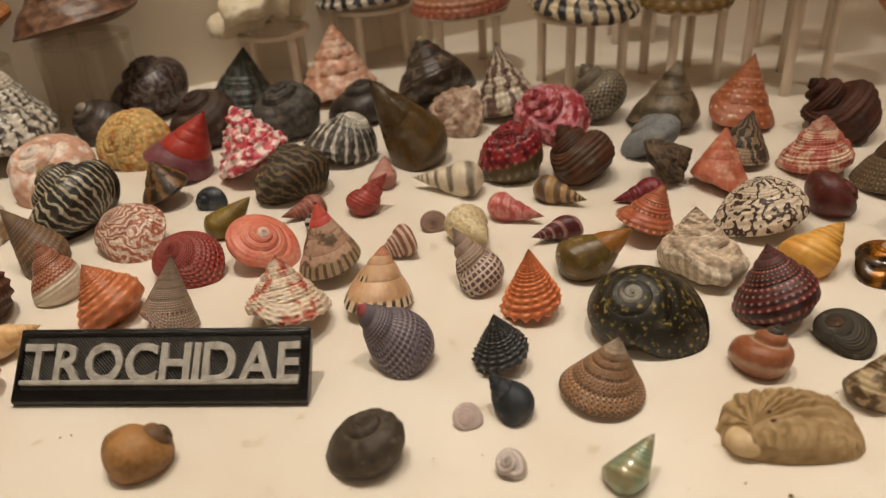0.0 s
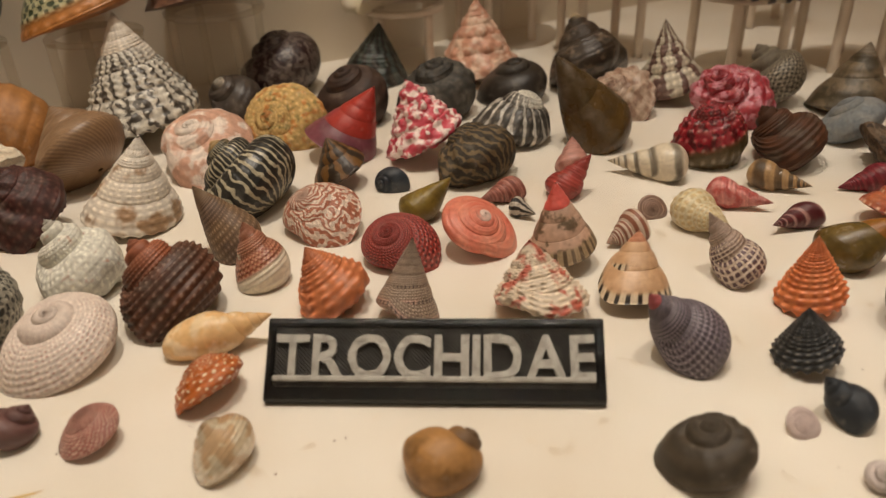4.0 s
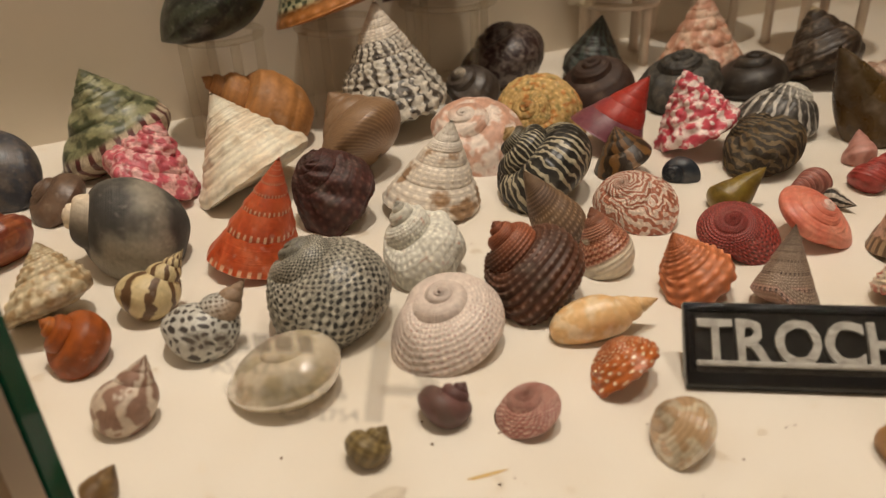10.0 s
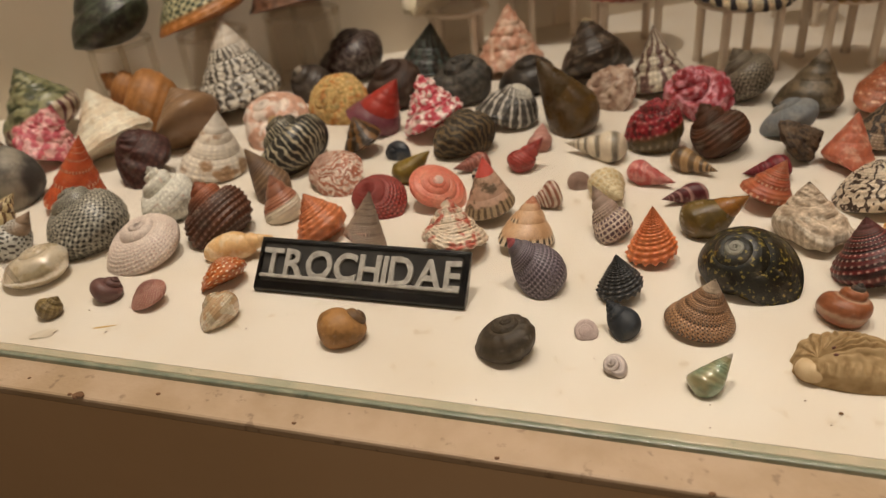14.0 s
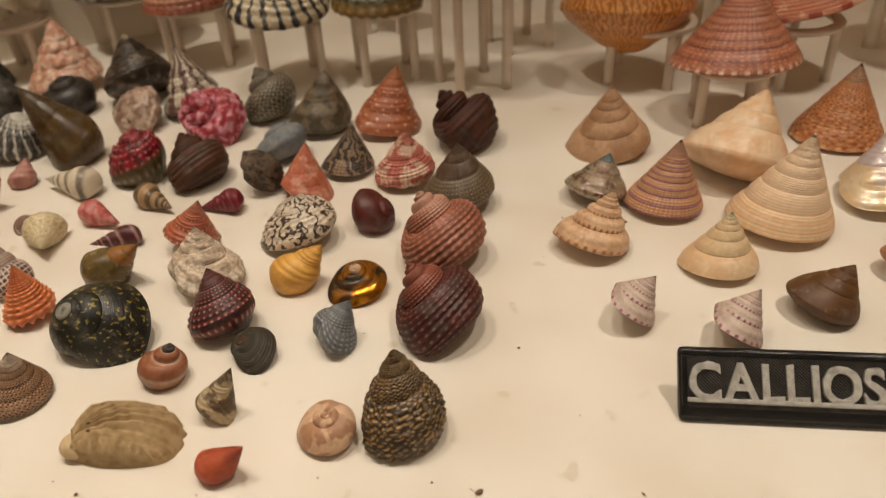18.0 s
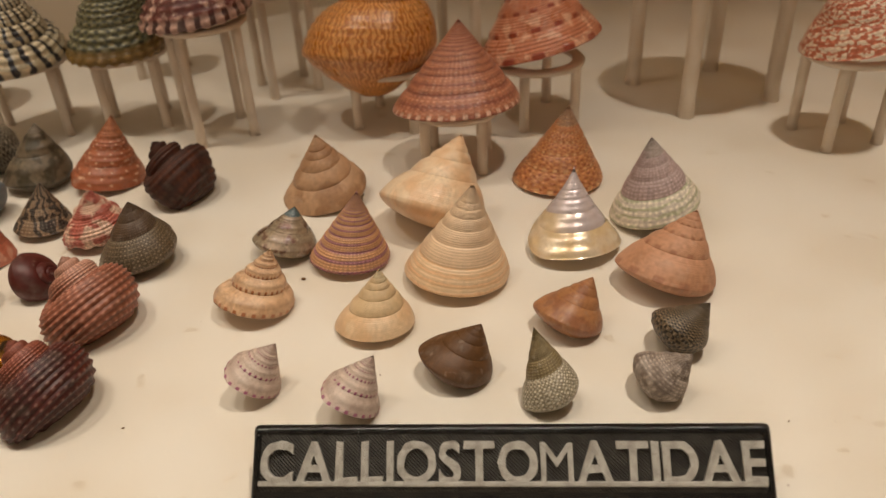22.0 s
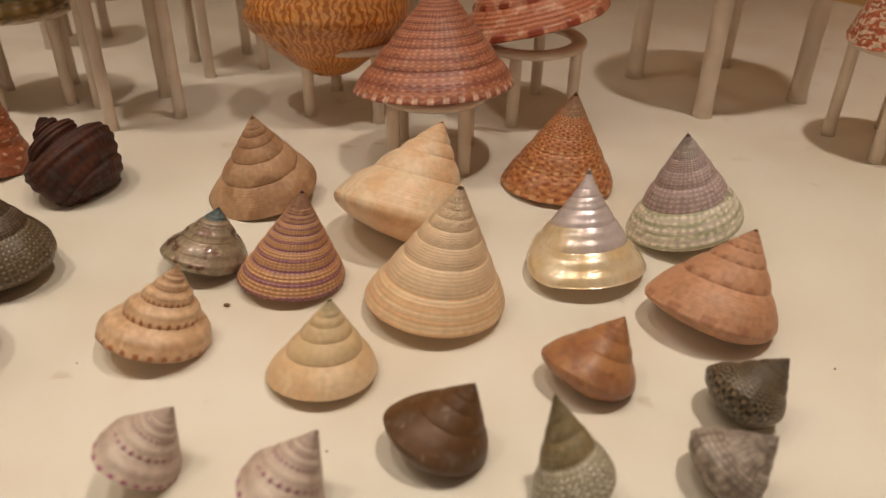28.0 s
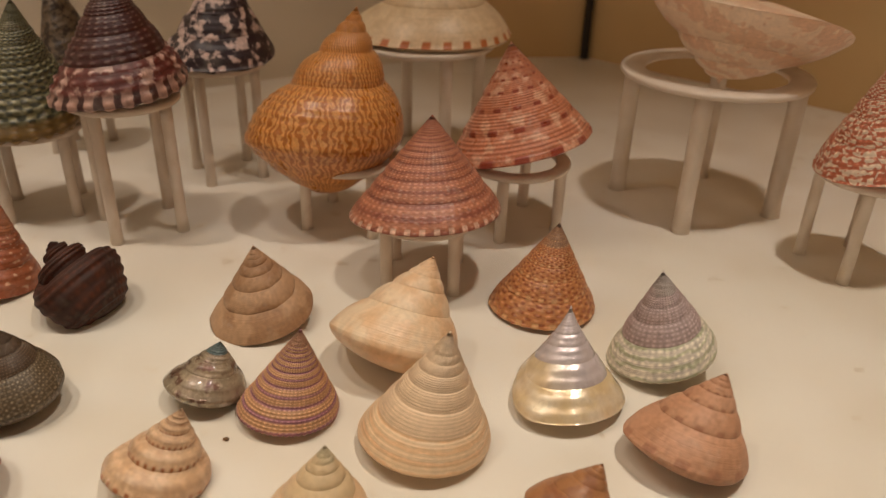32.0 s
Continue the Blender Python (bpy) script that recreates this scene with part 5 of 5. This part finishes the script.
shell("plump", 0.2833, 0.2047, 0.0000, 0.01571, 1.120, 24.7, 33.9, 180, 1.00, shell_mat('mottle','c08e6e','b58464',1.6,cords=0,rim='a87458',rimn=12,rough=.5,worn=.3), "dusty pink-brown top shell", knobs=(12, 0.012))
shell("squat", 0.2537, 0.1852, 0.0000, 0.01064, 1.048, 33.2, 32.6, 180, 1.00, shell_mat('mottle','a8744c','946040',3,cords=0,rough=.32,worn=.25), "copper-brown smooth top shell")
shell("squat", 0.2810, 0.1768, 0.0000, 0.00932, 1.088, 43.9, 17.5, 60, 1.00, shell_mat('spots','78664e','221b15',22,m=6,thr=.5,wob=2,cords=6,beads=44), "dark speckled small shell", beads=(6, 44, 0.02))
shell("squat", 0.2730, 0.1609, 0.0000, 0.00864, 1.091, 44.5, 2.3, 60, 1.00, shell_mat('mottle','8a7a6e','ab9c90',6,cords=5,beads=26,rough=.6), "grey-lilac beaded small shell", beads=(5, 26, 0.04), rough=0.03)
shell("steep", 0.2466, 0.1576, 0.0000, 0.00867, 1.174, 24.3, 131.5, 120, 1.00, shell_mat('spots','9a8e76','d6cdb8',34,m=6,thr=.56,wob=2,top='8c7a54',cords=6,beads=34,worn=.6,pit=.7), "olive-green pointed shell with a white checked base", beads=(6, 34, 0.02))
shell("squat", 0.2241, 0.1675, 0.0000, 0.01073, 1.022, 29.8, 18.9, 180, 1.00, shell_mat('plain','62401f','53351a',3,cords=0,rough=.45,worn=.3), "plain brown smooth shell")
shell("step", 0.2015, 0.1867, 0.0000, 0.01206, 1.144, 10.3, 64.2, 180, 1.00, shell_mat('mottle','d8b48c','dfc19c',2.4,thr=.5,top='d2b68e',tip='bfae8c',tipu=4.2,cords=0,rough=.32,worn=.15), "cream and pale green stepped cone shell", tip=4.2, knobs=(34, 0.012))
shell("whorled", 0.1661, 0.1956, 0.0000, 0.01219, 0.979, 23.5, 36.9, 180, 1.00, shell_mat('mottle','dcb793','cda682',3,cords=2,rim='ae6e48',rimn=26,worn=.2,rough=.26), "cream stepped cone shell with brown dots", knobs=(14, 0.025))
shell("step", 0.1748, 0.1623, 0.0000, 0.00864, 1.071, 41, 23.5, 240, 1.00, shell_mat('plain','cdb9aa','b9a294',3,cords=2,rim='98546e',rimn=24,rough=.4,worn=.2), "small lilac-grey shell with purple dotted bands", knobs=(24, 0.03))
shell("step", 0.1998, 0.1552, 0.0000, 0.00885, 1.159, 39, 33.2, 240, 1.00, shell_mat('plain','cdb9aa','b9a294',3,cords=2,rim='98546e',rimn=24,rough=.4,worn=.2), "small lilac-grey shell with purple dotted bands", knobs=(24, 0.03))
shell("spire", -0.0149, 0.2233, 0.0000, 0.00703, 1.153, 91.1, 169.2, 257, 1.00, shell_mat('bands','d2c6b0','33291f',1,thr=.72,cords=0,wob=.6,rough=.3), "cream slender shell with black bands lying down")
shell("spire", 0.0199, 0.2167, 0.0000, 0.00524, 1.118, 91.5, 329.4, 59, 1.06, shell_mat('bands','a9885f','35281d',1,thr=.5,cords=2,rough=.35), "small banded brown slender shell lying down")
shell("spire", 0.0059, 0.2059, 0.0000, 0.00496, 1.146, 91.4, 335.0, 65, 1.09, shell_mat('mottle','b5544f','cd8680',5,cords=4), "small coral-red slender shell lying down", knobs=(8, 0.08))
shell("spire", -0.0399, 0.2110, 0.0000, 0.00566, 0.992, 46.0, 29.0, 119, 0.99, shell_mat('mottle','a6453e','8f322b',4,cords=4), "small red ribbed slender shell", ribs=(14, 0.05, 0))
shell("tall", -0.0374, 0.2300, 0.0000, 0.00575, 1.008, 40.6, 91.2, 181, 0.99, shell_mat('mottle','bc887c','a3695c',4,cords=2), "small pink pointed shell")
shell("squat", -0.2413, 0.2557, 0.0347, 0.02364, 1.030, 24.9, 178.9, 180, 1.02, shell_mat('mottle','3d4538','242722',4,tip='8d8580',tipu=2.2,cords=3,stripe='1e211f'), "dark green weathered top shell with a worn pale tip", tip=2.2)
shell("cone", -0.2038, 0.2768, 0.0318, 0.02850, 1.087, 13.1, 173.0, 180, 0.92, shell_mat('spots','b8b48f','3c4a36',30,m=4,wob=1,thr=.5,cords=4,beads=26,low='b8793e',pit=.8), "tall green and cream banded cone shell with an orange base", cords=(4, 0.015))
shell("cone", -0.1678, 0.3022, 0.0344, 0.02755, 0.976, 9.9, 140.2, 180, 1.02, shell_mat('mottle','604536','7f5e4b',5,cords=3,worn=.4), "reddish-brown mottled cone shell", rough=0.03)
shell("top", -0.0997, 0.3409, 0.0266, 0.02684, 1.155, 28.3, 132.8, 223, 0.88, shell_mat('plain','dcd4c0','cfc4a8',3,cords=0,rough=.8), "rough white chalky knobbly shell", rough=0.1, lumps=(3, 0.2))
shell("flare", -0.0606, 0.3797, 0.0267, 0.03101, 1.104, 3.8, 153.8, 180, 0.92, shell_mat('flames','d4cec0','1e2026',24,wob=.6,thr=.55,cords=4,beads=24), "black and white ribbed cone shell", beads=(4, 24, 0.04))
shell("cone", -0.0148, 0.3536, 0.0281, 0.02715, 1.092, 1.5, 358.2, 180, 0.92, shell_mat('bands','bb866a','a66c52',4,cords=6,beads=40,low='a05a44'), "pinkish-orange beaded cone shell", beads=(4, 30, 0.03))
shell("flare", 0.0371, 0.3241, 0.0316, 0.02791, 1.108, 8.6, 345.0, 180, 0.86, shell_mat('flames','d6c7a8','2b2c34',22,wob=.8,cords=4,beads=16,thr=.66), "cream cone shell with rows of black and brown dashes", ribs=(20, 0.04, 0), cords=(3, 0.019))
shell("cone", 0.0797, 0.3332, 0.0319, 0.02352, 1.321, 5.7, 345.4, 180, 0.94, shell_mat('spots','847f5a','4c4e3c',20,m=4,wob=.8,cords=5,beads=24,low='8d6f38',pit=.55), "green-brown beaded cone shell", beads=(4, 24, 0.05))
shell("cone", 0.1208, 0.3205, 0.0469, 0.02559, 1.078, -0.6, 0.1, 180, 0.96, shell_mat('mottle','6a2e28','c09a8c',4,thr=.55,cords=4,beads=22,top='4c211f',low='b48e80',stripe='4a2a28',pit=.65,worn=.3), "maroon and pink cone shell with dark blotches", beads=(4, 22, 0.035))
shell("cone", 0.1399, 0.3725, 0.0464, 0.02395, 1.120, 4.9, 359.1, 180, 1.01, shell_mat('mottle','2f1e25','d4bab1',4.5,thr=.52,cords=3), "cone shell with bold dark purple and white blotches", rough=0.02)
shell("keel", 0.1867, 0.3274, 0.01350, 0.03082, 1.164, 14, 40, 180, 1.00, shell_mat('flames','d89a58','b06a30',64,wob=3,skew=.3,thr=.5,cords=8,rough=.28,worn=.2), "large glossy orange-brown shell with fine wavy lines", cords=(8, 0.012))
shell("fine", 0.2227, 0.2870, 0.0218, 0.02519, 0.852, 6.8, 87, 180, 1.00, shell_mat('bands','b8775a','8e4f3e',2,thr=.6,wob=3,cords=6,beads=50,rim='d8b09a',rimn=34,rimlast=1,worn=.4,rough=.3,pit=.85), "pink-brown finely ribbed cone shell", cords=(6, 0.007))
shell("fine", 0.2552, 0.3263, 0.0247, 0.02695, 0.944, 12.8, 145.5, 180, 1.00, shell_mat('mottle','bf7858','dca98c',3.4,cords=7,thr=.56,rim='97432d',rimn=13,worn=.35,rough=.28), "salmon-pink ribbed cone shell", cords=(6, 0.007), knobs=(13, 0.03))
shell("top", 0.2212, 0.3986, 0.0514, 0.03488, 0.805, 5.2, 4.8, 180, 1.17, shell_mat('plain','e0c8a4','d4b891',3,cords=0,rim='b8662f',rimn=26,rimlast=1,worn=.1), "cream shell with a row of orange spots")
shell("top", 0.3339, 0.3465, 0.0513, 0.03350, 0.780, 165.8, 182.3, 272, 1.40, shell_mat('flames','f0d6bb','e6bf9f',5,wob=1.5,skew=2,cords=0,rough=.3,worn=.05), "large smooth pale peach shell resting on its point")
shell("cone", 0.3676, 0.2985, 0.0337, 0.02206, 1.119, -8.9, 355.1, 180, 0.97, shell_mat('spots','c06a4c','e6d0b8',14,m=3,thr=.52,wob=3,cords=6,beads=50,rough=.35,worn=.2,pit=.85), "red and white patterned cone shell")
shell("cone", 0.0697, 0.3990, 0.0347, 0.01738, 1.621, -7.3, 4.9, 180, 0.75, shell_mat('mottle','6d5c49','3b2e25',6,cords=3), "brown mottled cone shell")

# ---- crumbs, flakes and marks on the shelf and sill
def crumb(x, y, z, s, mat, label, seed, flat=0.5, long=1.0, turn=0.0):
    """A small irregular grain."""
    bm = bmesh.new()
    bmesh.ops.create_icosphere(bm, subdivisions=2, radius=1)
    rng = random.Random(seed)
    off = Vector((rng.uniform(0, 9), rng.uniform(0, 9), 0))
    for v in bm.verts:
        v.co *= 1 + 0.45 * noise.noise(v.co * 1.3 + off)
        v.co = (v.co.x * s * long, v.co.y * s, v.co.z * s * flat)
    low = min(v.co.z for v in bm.verts)
    for v in bm.verts:
        v.co.z -= low
    ob = part("crumb" if mat is DIRT else "flake", bm, mat)
    ob.matrix_basis = pose(x, y, z, 0, 0, turn)
    return tagged(ob, label, "debris", "crumbs on the shelf")


for i, (cx, cy, cs, lg, tr) in enumerate(((0.1455, 0.1494, 0.0004, 1.2, 20), (0.1382, 0.1041, 0.0009, 1.5, 30), (0.168, 0.1036, 0.0008, 1.4, 70), (0.1775, 0.2096, 0.0008, 1.3, 10), (0.158, 0.2118, 0.0004, 1, 0), (-0.1545, 0.1500, 0.0008, 1.4, 60), (0.128, 0.106, 0.0004, 1, 0), (-0.09, 0.112, 0.0003, 1, 0), (0.052, 0.098, 0.0006, 1.2, 40), (0.122, 0.0885, 0.0012, 1.4, -20), (0.0755, 0.0895, 0.0007, 1.3, 15), (0.01, 0.100, 0.0003, 1, 0), (0.045, 0.101, 0.0003, 1, 0), (0.152, 0.19, 0.0003, 1, 0), (0.205, 0.167, 0.0003, 1, 0), (-0.178, 0.099, 0.0003, 1.5, 80), (-0.152, 0.104, 0.0004, 1, 0), (0.30, 0.15, 0.0003, 1, 0), (0.305, 0.19, 0.0003, 1, 0), (0.16, 0.127, 0.0003, 1, 0), (0.172, 0.106, 0.0003, 3, -50))):
    crumb(cx, cy, 0.0, cs * 0.7, DIRT, "tiny dirty brown crumb on the white shelf", i, 0.6, lg, tr)
crumb(-0.158, 0.0915, 0.0, 0.0022, FLAKE, "pale clear flake lying near the glass", 40, 0.12, 1.7, 35)
crumb(-0.1421, 0.0975, 0.0, 0.0004, YELLOW, "thin yellow stain on the shelf", 41, 0.15, 9.0, 22)
for i, (cx, cy, cs) in enumerate(((-0.131, 0.0718, 0.0013), (-0.134, 0.0720, 0.0005), (-0.07, 0.0735, 0.0005), (-0.02, 0.0722, 0.0005), (0.055, 0.0745, 0.0008), (0.10, 0.0735, 0.0005), (-0.15, 0.0755, 0.0004), (-0.11, 0.0765, 0.0005), (0.025, 0.0712, 0.0006), (0.04, 0.0712, 0.0005))):
    crumb(cx, cy, -0.0016, cs, DIRT, "dark paint chip on the beige sill", 60 + i, 0.35, 1.3, 10)

# fine dust specks over the front of the shelf, too small to count
rng, verts, faces = random.Random(5), [], []
for i in range(420):
    dx, dy = rng.uniform(-0.19, 0.42), 0.0875 + abs(rng.gauss(0, 0.035))
    ds, o = rng.uniform(0.00008, 0.00016) * (1 + 1.4 * rng.random() ** 4), len(verts)
    for k in range(6):
        a = k * math.pi / 3
        q = ds * rng.uniform(0.6, 1.3)
        verts.append((dx + q * math.cos(a), dy + q * math.sin(a), 0.00002))
    verts.append((dx, dy, ds * 0.7))
    faces += [(o + k, o + (k + 1) % 6, o + 6) for k in range(6)]
tagged(part("dust", mesh_of("dust", verts, faces, DIRT), None), "fine brown dust specks on the white shelf", "dust", kind="stuff")
